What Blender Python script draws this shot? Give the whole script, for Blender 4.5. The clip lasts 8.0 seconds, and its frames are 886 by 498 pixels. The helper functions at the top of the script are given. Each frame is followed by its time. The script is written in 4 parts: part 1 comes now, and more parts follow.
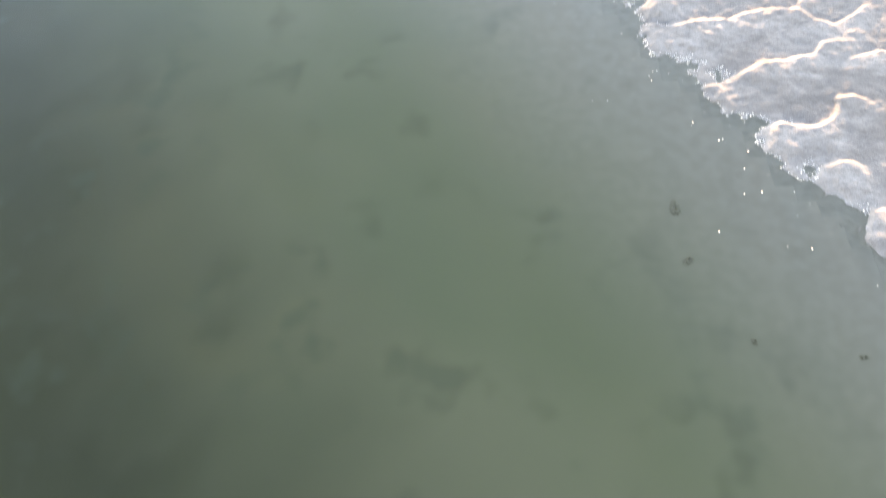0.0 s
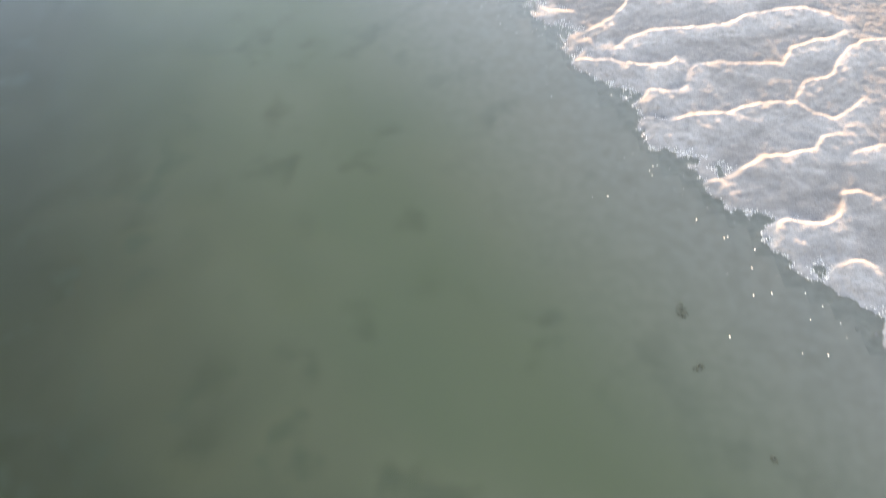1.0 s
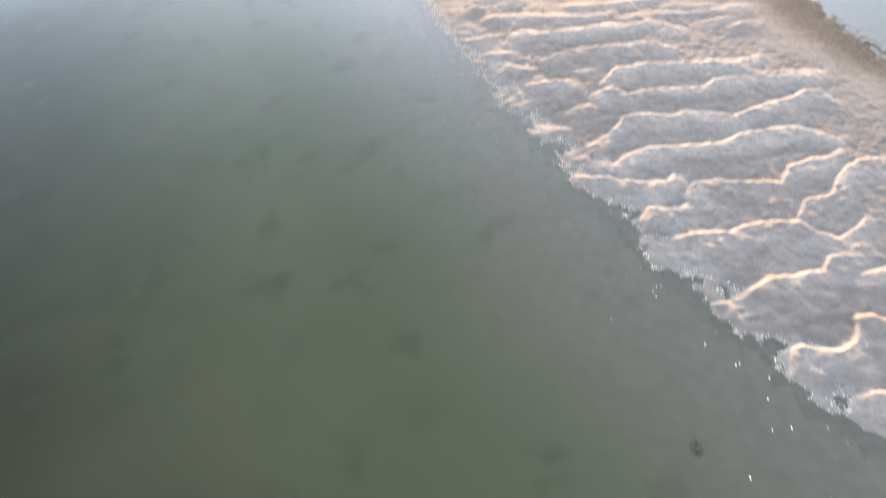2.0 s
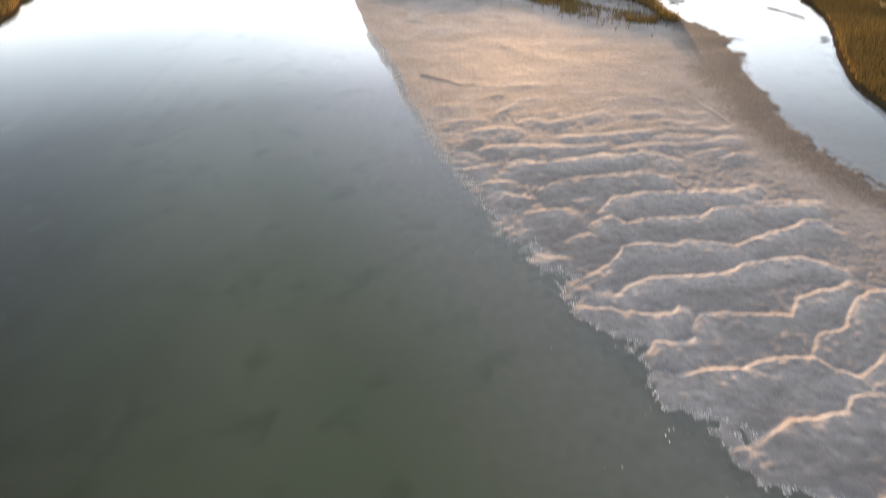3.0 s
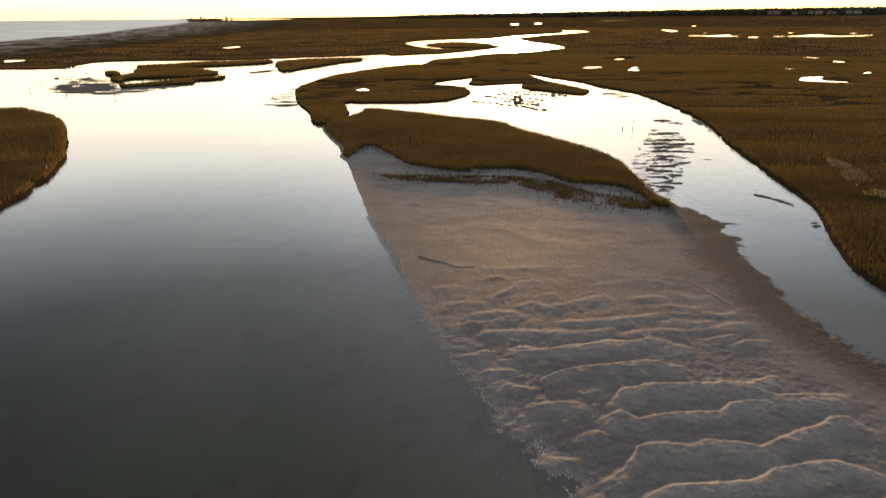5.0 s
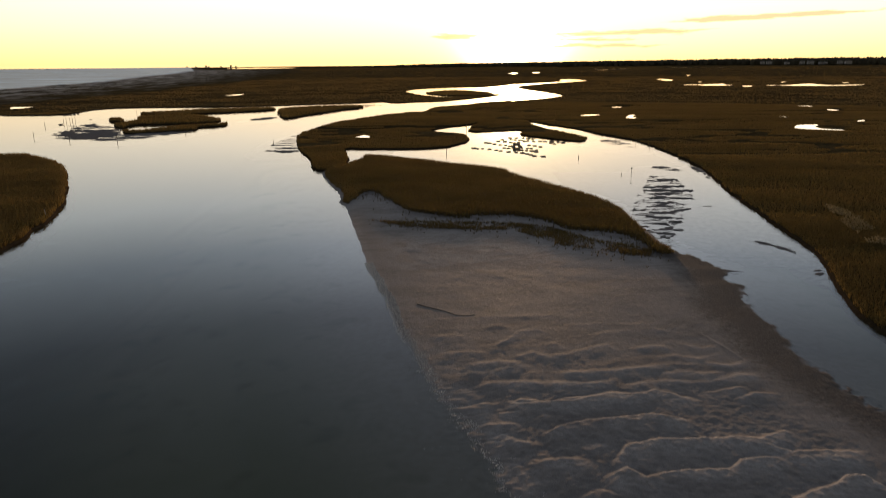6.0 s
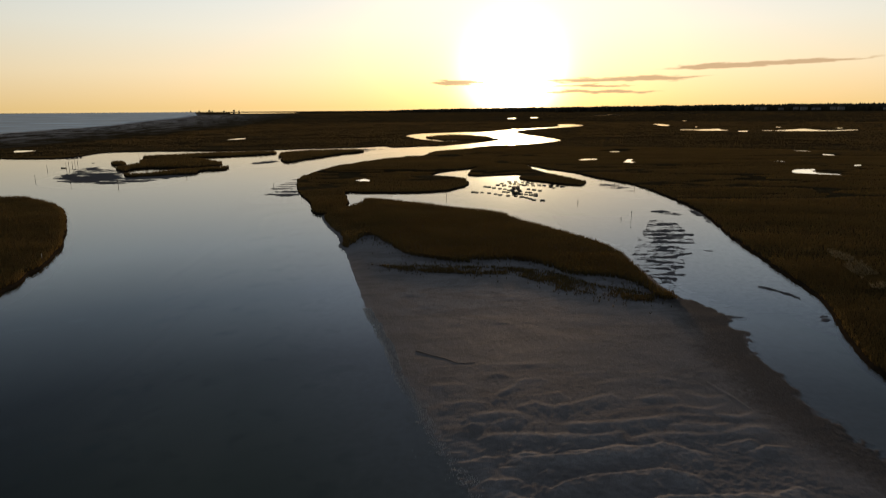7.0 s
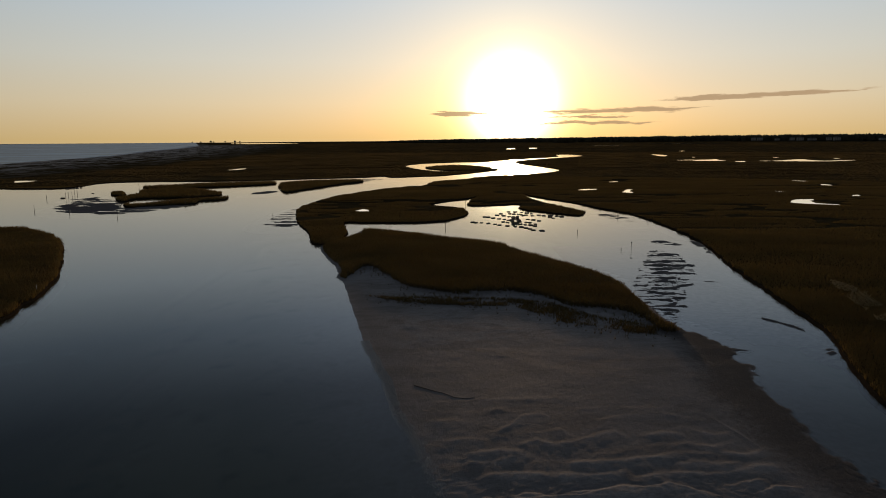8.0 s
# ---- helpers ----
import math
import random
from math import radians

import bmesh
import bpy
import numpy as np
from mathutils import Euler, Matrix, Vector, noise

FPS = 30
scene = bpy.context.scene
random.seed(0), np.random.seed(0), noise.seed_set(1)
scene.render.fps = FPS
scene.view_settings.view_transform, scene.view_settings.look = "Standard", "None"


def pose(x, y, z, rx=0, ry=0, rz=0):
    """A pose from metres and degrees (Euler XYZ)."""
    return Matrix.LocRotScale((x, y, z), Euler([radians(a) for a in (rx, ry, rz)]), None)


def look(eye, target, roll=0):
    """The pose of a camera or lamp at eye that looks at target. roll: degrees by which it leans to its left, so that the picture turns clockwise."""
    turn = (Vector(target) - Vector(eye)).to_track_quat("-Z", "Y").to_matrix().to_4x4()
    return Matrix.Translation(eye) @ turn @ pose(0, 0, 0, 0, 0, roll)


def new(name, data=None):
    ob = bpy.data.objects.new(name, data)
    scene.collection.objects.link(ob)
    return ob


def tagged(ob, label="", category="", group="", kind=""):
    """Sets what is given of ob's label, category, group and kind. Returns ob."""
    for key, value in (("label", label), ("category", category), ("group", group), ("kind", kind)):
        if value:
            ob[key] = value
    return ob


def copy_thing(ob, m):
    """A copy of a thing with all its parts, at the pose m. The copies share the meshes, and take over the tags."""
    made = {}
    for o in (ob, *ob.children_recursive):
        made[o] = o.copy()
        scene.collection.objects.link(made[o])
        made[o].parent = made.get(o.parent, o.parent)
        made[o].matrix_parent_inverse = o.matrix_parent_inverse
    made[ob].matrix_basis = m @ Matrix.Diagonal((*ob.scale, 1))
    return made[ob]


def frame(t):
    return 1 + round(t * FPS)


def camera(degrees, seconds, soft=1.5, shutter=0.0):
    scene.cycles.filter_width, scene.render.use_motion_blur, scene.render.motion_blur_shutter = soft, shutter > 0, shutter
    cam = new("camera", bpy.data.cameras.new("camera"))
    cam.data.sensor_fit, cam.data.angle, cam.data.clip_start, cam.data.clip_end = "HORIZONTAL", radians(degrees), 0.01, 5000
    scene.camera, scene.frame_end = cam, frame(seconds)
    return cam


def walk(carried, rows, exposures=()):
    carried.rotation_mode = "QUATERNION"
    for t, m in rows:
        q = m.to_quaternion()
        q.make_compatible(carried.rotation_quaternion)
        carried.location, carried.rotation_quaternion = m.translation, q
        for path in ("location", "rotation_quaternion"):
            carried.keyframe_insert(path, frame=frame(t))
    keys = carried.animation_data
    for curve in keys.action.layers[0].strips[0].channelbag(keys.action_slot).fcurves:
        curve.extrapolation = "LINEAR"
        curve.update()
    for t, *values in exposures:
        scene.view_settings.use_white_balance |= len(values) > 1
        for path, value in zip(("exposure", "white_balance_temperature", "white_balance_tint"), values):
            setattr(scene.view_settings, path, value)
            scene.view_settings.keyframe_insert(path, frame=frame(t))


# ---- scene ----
cam = camera(69.2, 8.0, soft=0.85, shutter=0.9)
PATH = [
    (0, (-0.085, -9.126, 26.549), (-0.155, -8.126, 24.818), -3.3),
    (0.5, (-0.095, -7.923, 26.517), (-0.162, -6.84, 24.836), -3.0),
    (1, (-0.109, -6.784, 26.472), (-0.171, -5.621, 24.847), -2.6),
    (1.5, (-0.091, -5.752, 26.397), (-0.149, -4.484, 24.852), -2.2),
    (3, (0.062, -3.095, 25.958), (0.009, -1.468, 24.795), -1.2),
    (3.5, (0.086, -2.292, 25.848), (0.035, -0.57, 24.833), -1.0),
    (4, (0.109, -1.538, 25.782), (0.06, 0.264, 24.915), -0.8),
    (4.5, (0.122, -0.904, 25.725), (0.074, 0.942, 24.957), -0.7),
    (6, (0.133, 0.615, 25.713), (0.088, 2.534, 25.152), -0.5),
    (6.5, (0.096, 1.133, 25.74), (0.052, 3.07, 25.244), -0.5),
    (7, (0.076, 1.637, 25.776), (0.033, 3.589, 25.343), -0.4),
    (7.5, (0.075, 2.141, 25.816), (0.033, 4.106, 25.446), -0.4),
    (8, (0.115, 2.598, 25.828), (0.074, 4.568, 25.485), -0.4),
]
EXPOSURES = [(0.0, 5.2, 7250, 11), (1.5, 4.88, 7400, 12), (3.0, 3.95, 7800, 15), (4.0, 2.98, 8200, 15), (4.5, 2.76, 8650, 15), (6.0, 1.4, 7450, 14), (7.0, 0.55, 6750, 10), (8.0, 0.1, 6550, 10)]
walk(cam, [(t, look(eye, target, roll)) for t, eye, target, roll in PATH], EXPOSURES)

# the evening air, by the height of the direction looked in
SKY_GAIN, SUN_POWER = 0.012, 0.9
AIR = [(0.0, (0.62, 0.455, 0.21)), (0.05, (0.63, 0.54, 0.378)), (0.11, (0.57, 0.57, 0.515)), (0.20, (0.45, 0.535, 0.605)), (0.27, (0.225, 0.30, 0.395)), (0.37, (0.095, 0.13, 0.192)), (0.75, (0.054, 0.070, 0.106))]
DISC, HALO, CLOUD = (5.5, 4.9, 3.4), (1.25, 0.98, 0.34), (0.40, 0.265, 0.15)

# ---- light: a low evening sun ahead, clear sky ----
SUN_AZ, SUN_EL = 4.85, 2.9   # degrees clockwise from +y, degrees up


def ring(az, el):
    a, e = radians(az), radians(el)
    return Vector((math.sin(a) * math.cos(e), math.cos(a) * math.cos(e), math.sin(e)))


SUN_DIR = ring(SUN_AZ, SUN_EL)
sun_data = bpy.data.lights.new("sun", "SUN")
sun_data.energy, sun_data.angle, sun_data.color = SUN_POWER, radians(0.6), (1.0, 0.65, 0.39)
sun = new("sun", sun_data)
sun.matrix_world = look((0, 0, 60), Vector((0, 0, 60)) - SUN_DIR)


class Nodes:
    """Short hand for building node trees."""

    def __init__(self, tree):
        self.tree = tree
        tree.nodes.clear()

    def put(self, kind, inputs=(), **settings):
        n = self.tree.nodes.new(kind)
        for k, v in settings.items():
            setattr(n, k, v)
        for k, v in dict(inputs).items():
            s = n.inputs[k]
            if isinstance(v, bpy.types.NodeSocket):
                self.tree.links.new(v, s)
            else:
                s.default_value = v
        return n

    def math(self, op, a, b=0.0, c=0.0, clamp=False):
        return self.put("ShaderNodeMath", {0: a, 1: b, 2: c}, operation=op, use_clamp=clamp).outputs[0]

    def noise(self, scale, detail=4, vector=None, rough=0.55, distortion=0.0):
        ins = {"Scale": scale, "Detail": detail, "Roughness": rough, "Distortion": distortion}
        if vector is not None:
            ins["Vector"] = vector
        return self.put("ShaderNodeTexNoise", ins).outputs["Fac"]

    def ramp(self, fac, lo, hi):
        return self.put("ShaderNodeMapRange", {"Value": fac, "From Min": lo, "From Max": hi}, interpolation_type="SMOOTHSTEP").outputs[0]

    def mix(self, fac, a, b, blend="MIX"):
        n = self.put("ShaderNodeMix", data_type="RGBA", blend_type=blend)
        for s, v in ((n.inputs[0], fac), (n.inputs[6], a), (n.inputs[7], b)):
            if isinstance(v, bpy.types.NodeSocket):
                self.tree.links.new(v, s)
            else:
                s.default_value = (*v, 1) if isinstance(v, tuple) and len(v) == 3 else v
        return n.outputs[2]

    def place(self, scale=(1, 1, 1)):
        g = self.put("ShaderNodeNewGeometry").outputs["Position"]
        return self.put("ShaderNodeMapping", {"Vector": g, "Scale": scale}).outputs[0]

    def bump(self, height, strength, distance):
        return self.put("ShaderNodeBump", {"Height": height, "Strength": strength, "Distance": distance}).outputs[0]


# The sky: Nishita air, the sun's own disc and bright air round it, and a few flat evening clouds.
world = bpy.data.worlds.new("evening_sky")
scene.world = world
world.use_nodes = True
w = Nodes(world.node_tree)
sky = w.put("ShaderNodeTexSky", sky_type="NISHITA", sun_disc=False, sun_elevation=radians(SUN_EL), sun_rotation=radians(SUN_AZ),
            air_density=1.0, dust_density=1.6, ozone_density=1.0, altitude=20).outputs[0]
way = w.put("ShaderNodeTexCoord").outputs["Generated"]
axis = w.put("ShaderNodeSeparateXYZ", {0: way}).outputs
cosine = w.put("ShaderNodeVectorMath", {0: way, 1: SUN_DIR}, operation="DOT_PRODUCT").outputs["Value"]
angle = w.math("MULTIPLY", w.math("ARCCOSINE", w.math("MINIMUM", cosine, 0.999999)), 57.2958)
disc = w.math("EXPONENT", w.math("MULTIPLY", w.math("POWER", w.math("DIVIDE", angle, 2.7), 2.0), -1.0))
halo = w.math("EXPONENT", w.math("DIVIDE", angle, -3.6))
ramp = w.put("ShaderNodeValToRGB", {0: w.math("ABSOLUTE", axis[2])})
while len(ramp.color_ramp.elements) < len(AIR):
    ramp.color_ramp.elements.new(0.5)
for stop, (where, colour) in zip(ramp.color_ramp.elements, AIR):
    stop.position, stop.color = where, (*colour, 1)
low_air = w.put("ShaderNodeMapRange", {"Value": cosine, "From Min": 0.2, "From Max": 1.0, "To Min": 0.32, "To Max": 1.0}).outputs[0]
aureole = w.math("MINIMUM", 1.7, w.math("ADD", 0.25, w.math("MULTIPLY", w.math("EXPONENT", w.math("DIVIDE", angle, -22.0)), 3.4)))
height_up = w.ramp(w.math("ABSOLUTE", axis[2]), 0.19, 0.33)
toward = w.math("ADD", w.math("MULTIPLY", low_air, w.math("SUBTRACT", 1.0, height_up)), w.math("MULTIPLY", aureole, height_up))
lit_air = w.put("ShaderNodeVectorMath", {0: ramp.outputs[0], "Scale": toward}, operation="SCALE").outputs[0]
air = w.mix(1.0, w.mix(1.0, sky, (SKY_GAIN, SKY_GAIN, SKY_GAIN), "MULTIPLY"), lit_air, "ADD")
glow = w.mix(1.0, w.mix(disc, (0, 0, 0), DISC), w.mix(halo, (0, 0, 0), HALO), "ADD")
az = w.math("MULTIPLY", w.math("ARCTAN2", axis[0], axis[1]), 57.2958)
el = w.math("MULTIPLY", w.math("ARCSINE", axis[2]), 57.2958)
stretch = w.put("ShaderNodeCombineXYZ", {0: w.math("MULTIPLY", az, 0.35), 1: w.math("MULTIPLY", el, 3.0), 2: 0.0}).outputs[0]
wisp = w.noise(1.0, 5, stretch, 0.6)
cover = None
for a0, a1, e0, half, rise in ((6.0, 21.6, 2.14, 0.26, 0.010), (6.6, 17.8, 1.14, 0.18, 0.0), (16.2, 32.8, 3.08, 0.24, 0.026), (-2.5, 3.2, 2.0, 0.22, 0.0), (6.8, 15.4, 1.62, 0.12, 0.0)):
    mid, wide = (a0 + a1) / 2, (a1 - a0) / 2
    across = w.math("SUBTRACT", 1.0, w.math("POWER", w.math("DIVIDE", w.math("ABSOLUTE", w.math("SUBTRACT", az, mid)), wide), 3.0))
    up = w.math("DIVIDE", w.math("ABSOLUTE", w.math("SUBTRACT", w.math("SUBTRACT", el, w.math("ADD", e0, w.math("MULTIPLY", w.math("SUBTRACT", az, mid), rise))), w.math("MULTIPLY", w.math("SUBTRACT", wisp, 0.5), 0.8))), half)
    one = w.ramp(w.math("SUBTRACT", across, up), 0.0, 0.55)
    cover = one if cover is None else w.math("MAXIMUM", cover, one)
shine = w.mix(w.math("MULTIPLY", cover, 0.86), w.mix(1.0, air, glow, "ADD"), CLOUD)
back = w.put("ShaderNodeBackground", {"Color": shine, "Strength": 1.0})
w.put("ShaderNodeOutputWorld", {"Surface": back.outputs[0]})

# ---- materials ----


def material(name):
    m = bpy.data.materials.new(name)
    m.use_nodes = True
    return m, Nodes(m.node_tree)


def finish(m, n, shader):
    n.put("ShaderNodeOutputMaterial", {"Surface": shader})
    return m


def plain(name, dark, light, scale=2.0, rough=0.8, metal=0.0, bump=0.02):
    """A rough surface with two scales of variation."""
    m, n = material(name)
    v = n.place()
    tone = n.math("ADD", n.math("MULTIPLY", n.noise(scale, 5, v), 0.6), n.math("MULTIPLY", n.noise(scale * 9, 3, v), 0.4))
    colour = n.mix(n.ramp(tone, 0.3, 0.7), dark, light)
    s = n.put("ShaderNodeBsdfPrincipled", {"Base Color": colour, "Roughness": rough, "Metallic": metal, "Specular IOR Level": 0.0 if rough > 0.6 else 0.5,
                                           "Normal": n.bump(tone, 0.6, bump)})
    return finish(m, n, s.outputs[0])


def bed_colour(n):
    """Sand and dark weed; the water's green dimming with depth is painted in."""
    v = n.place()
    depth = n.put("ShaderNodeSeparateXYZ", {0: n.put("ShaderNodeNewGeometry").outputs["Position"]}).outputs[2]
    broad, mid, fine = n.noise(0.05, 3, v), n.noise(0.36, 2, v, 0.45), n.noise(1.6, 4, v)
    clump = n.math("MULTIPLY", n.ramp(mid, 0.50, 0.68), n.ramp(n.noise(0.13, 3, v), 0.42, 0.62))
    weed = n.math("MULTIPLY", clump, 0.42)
    # olive, then near black: light lost in deeper water, put into the bed's colour
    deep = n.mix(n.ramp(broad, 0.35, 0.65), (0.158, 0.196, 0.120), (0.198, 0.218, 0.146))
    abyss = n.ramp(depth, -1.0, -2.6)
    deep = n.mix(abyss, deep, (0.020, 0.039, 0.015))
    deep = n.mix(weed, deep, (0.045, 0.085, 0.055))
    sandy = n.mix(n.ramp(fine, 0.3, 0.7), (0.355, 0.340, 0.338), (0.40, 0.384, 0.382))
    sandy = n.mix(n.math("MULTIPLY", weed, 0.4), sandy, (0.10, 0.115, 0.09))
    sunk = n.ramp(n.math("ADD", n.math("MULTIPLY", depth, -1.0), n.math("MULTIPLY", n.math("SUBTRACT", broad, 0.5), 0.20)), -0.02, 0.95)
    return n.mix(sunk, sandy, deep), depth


def sand_material():
    m, n = material("tidal_sand")
    v = n.place()
    wet = n.put("ShaderNodeAttribute", attribute_name="wet").outputs["Fac"]
    mud = n.put("ShaderNodeAttribute", attribute_name="mud").outputs["Fac"]
    broad, mid, fine = n.noise(0.35, 5, v), n.noise(2.2, 4, v), n.noise(14.0, 4, v)
    pocks = n.noise(9.0, 4, n.place((1.4, 0.7, 1)), 0.7)
    lie = n.put("ShaderNodeMapping", {"Vector": v, "Rotation": (0, 0, -0.75), "Scale": (2.2, 9.0, 1)}).outputs[0]
    striae = n.noise(1.0, 4, lie, 0.65, 0.6)
    dry = n.mix(n.ramp(mid, 0.3, 0.7), (0.350, 0.318, 0.296), (0.425, 0.390, 0.365))
    dry = n.mix(n.math("MULTIPLY", n.ramp(pocks, 0.50, 0.66), 0.42), dry, (0.170, 0.150, 0.136))
    dry = n.mix(n.math("MULTIPLY", n.ramp(striae, 0.48, 0.64), 0.26), dry, (0.160, 0.142, 0.130))
    damp = n.mix(n.ramp(fine, 0.3, 0.7), (0.215, 0.194, 0.181), (0.285, 0.260, 0.243))
    soak = n.ramp(n.math("ADD", wet, n.math("MULTIPLY", n.math("SUBTRACT", broad, 0.5), 0.5)), 0.15, 0.95)
    colour = n.mix(soak, dry, damp)
    scum = n.noise(0.9, 6, n.place((0.55, 1.5, 1)), 0.75)
    colour = n.mix(n.math("MULTIPLY", n.ramp(scum, 0.52, 0.66), 0.22), colour, (0.125, 0.106, 0.092))
    swirl = n.noise(0.15, 5, n.place((0.6, 1.3, 1)), 0.66, 1.6)
    colour = n.mix(n.math("MULTIPLY", n.ramp(swirl, 0.46, 0.62), 0.38), colour, (0.150, 0.130, 0.116))
    silt = n.mix(n.ramp(pocks, 0.4, 0.65), (0.090, 0.078, 0.069), (0.155, 0.136, 0.122))
    colour = n.mix(n.ramp(n.math("ADD", mud, n.math("MULTIPLY", n.math("SUBTRACT", mid, 0.5), 0.6)), 0.25, 0.8), colour, silt)
    # below the waterline the sand takes the bed's depth-dimmed colour
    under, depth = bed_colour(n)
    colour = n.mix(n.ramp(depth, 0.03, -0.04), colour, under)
    rough = n.math("SUBTRACT", 0.88, n.math("MULTIPLY", soak, 0.16))
    speck = n.noise(2.6, 4, n.place((1.0, 0.7, 1)), 0.72)
    colour = n.mix(n.math("MULTIPLY", n.ramp(speck, 0.50, 0.68), n.math("MULTIPLY", n.ramp(depth, -0.03, 0.03), 0.22)), colour, (0.12, 0.104, 0.092))
    grain = n.math("ADD", n.math("ADD", n.math("MULTIPLY", speck, 2.2), n.math("ADD", n.math("MULTIPLY", pocks, 1.0), n.math("MULTIPLY", fine, 0.35))), n.math("MULTIPLY", striae, 0.7))
    s = n.put("ShaderNodeBsdfPrincipled", {"Base Color": colour, "Roughness": rough, "Specular IOR Level": 0.022,
                                           "Normal": n.bump(n.math("MULTIPLY", grain, n.ramp(depth, -0.15, 0.0)), 0.5, 0.05)})
    return finish(m, n, s.outputs[0])


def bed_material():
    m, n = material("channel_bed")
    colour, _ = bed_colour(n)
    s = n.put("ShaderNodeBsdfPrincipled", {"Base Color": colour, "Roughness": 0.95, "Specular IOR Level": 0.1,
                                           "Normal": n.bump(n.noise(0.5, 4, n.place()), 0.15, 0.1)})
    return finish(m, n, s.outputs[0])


def water_material(name, wave, choppy, murk, clear, murk_share, gloss_rough=0.03, gloss_share=1.0, streaks=0.1):
    """Turbid water: part of the light goes through, part is scattered by silt, the gloss follows Fresnel."""
    m, n = material(name)
    v = n.place(wave)
    swell, small = n.noise(0.35, 3, v), n.noise(2.4, 3, v)
    normal = n.bump(n.math("ADD", swell, n.math("MULTIPLY", small, 0.3)), 0.35, choppy)
    through_it = n.put("ShaderNodeBsdfTransparent", {"Color": (*clear, 1)})
    cloudy = n.ramp(n.noise(0.05, 5, v, 0.65), 0.35, 0.7)
    silt = n.put("ShaderNodeBsdfDiffuse", {"Color": n.mix(cloudy, tuple((1 - streaks) * c for c in murk), tuple((1 + 1.2 * streaks) * c for c in murk)), "Normal": normal})
    body = n.put("ShaderNodeMixShader", {0: murk_share, 1: through_it.outputs[0], 2: silt.outputs[0]})
    gloss = n.put("ShaderNodeBsdfGlossy", {"Color": (1, 1, 1, 1), "Roughness": gloss_rough, "Normal": normal})
    rim = n.put("ShaderNodeFresnel", {"IOR": 1.33, "Normal": normal}).outputs[0]
    return finish(m, n, n.put("ShaderNodeMixShader", {0: n.math("MULTIPLY", rim, gloss_share), 1: body.outputs[0], 2: gloss.outputs[0]}).outputs[0])


def grass_material(name, dark, light, through_colour, share=0.42, olive=(0.058, 0.060, 0.020)):
    m, n = material(name)
    v = n.place()
    own = n.put("ShaderNodeNewGeometry").outputs["Random Per Island"]
    bands = n.noise(0.03, 6, n.place((0.4, 1.7, 1)), 0.7)
    tone = n.math("ADD", n.math("MULTIPLY", n.noise(0.06, 5, v, 0.7), 0.40), n.math("ADD", n.math("MULTIPLY", bands, 0.52), n.math("MULTIPLY", own, 0.08)))
    colour = n.mix(n.ramp(tone, 0.36, 0.64), dark, light)
    colour = n.mix(n.math("MULTIPLY", n.ramp(n.noise(0.09, 4, v, 0.6), 0.45, 0.65), 0.5), colour, olive)
    face = n.put("ShaderNodeBsdfDiffuse", {"Color": colour})
    lit = n.put("ShaderNodeBsdfTranslucent", {"Color": n.mix(0.6, colour, through_colour)})
    body = n.put("ShaderNodeMixShader", {0: share, 1: face.outputs[0], 2: lit.outputs[0]})
    gloss = n.put("ShaderNodeBsdfGlossy", {"Color": (1.0, 0.86, 0.62, 1), "Roughness": 0.6})
    return finish(m, n, n.put("ShaderNodeMixShader", {0: 0.02, 1: body.outputs[0], 2: gloss.outputs[0]}).outputs[0])


def marsh_material():
    """The ground of the marsh: matted stems over peat, in long bands and patches."""
    m, n = material("marsh_ground")
    v, bands = n.place(), n.place((0.35, 1.6, 1))
    tone = n.math("ADD", n.math("MULTIPLY", n.noise(0.02, 5, bands, 0.65), 0.6), n.math("MULTIPLY", n.noise(0.5, 5, v), 0.4))
    creek = n.ramp(n.noise(0.012, 6, n.place((0.5, 1.8, 1)), 0.7), 0.56, 0.66)
    sandy = n.put("ShaderNodeAttribute", attribute_name="dune").outputs["Fac"]
    colour = n.mix(n.ramp(tone, 0.35, 0.65), (0.040, 0.031, 0.016), (0.100, 0.074, 0.035))
    colour = n.mix(n.math("MULTIPLY", creek, 0.7), colour, (0.022, 0.018, 0.011))
    patch = n.ramp(n.math("ADD", n.noise(0.07, 6, n.place((1, 0.22, 1)), 0.78), n.math("MULTIPLY", sandy, 0.05)), 0.50, 0.59)
    colour = n.mix(n.math("MULTIPLY", patch, sandy), colour, (0.56, 0.52, 0.47))
    s = n.put("ShaderNodeBsdfPrincipled", {"Base Color": colour, "Roughness": 1.0, "Specular IOR Level": 0.0,
                                           "Normal": n.bump(n.noise(1.2, 5, v), 0.9, 0.5)})
    return finish(m, n, s.outputs[0])


SAND = sand_material()
BED = bed_material()
WATER = water_material("estuary_water", (1, 1, 1), 0.0032, (0.22, 0.225, 0.14), (0.955, 0.945, 0.85), 0.075, 0.03, 0.89)
POND = water_material("pool_water", (1, 1, 1), 0.006, (0.05, 0.06, 0.04), (0.6, 0.65, 0.5), 0.5)
SEA = water_material("sea_water", (0.10, 0.22, 1), 0.9, (0.25, 0.385, 0.48), (0.2, 0.25, 0.25), 0.92, 0.3, 0.26, 0.5)
MARSH = marsh_material()
GRASS = grass_material("cordgrass", (0.040, 0.035, 0.018), (0.112, 0.086, 0.038), (0.28, 0.175, 0.05))
PALE = grass_material("dead_reed", (0.20, 0.16, 0.09), (0.36, 0.29, 0.17), (0.5, 0.36, 0.16), 0.3, (0.22, 0.19, 0.10))
PEAT = plain("peat_bank", (0.020, 0.015, 0.010), (0.050, 0.037, 0.024), 3.0, 0.95, 0, 0.1)
MUD = plain("wet_mud", (0.14, 0.126, 0.118), (0.25, 0.226, 0.210), 1.2, 0.8, 0, 0.05)
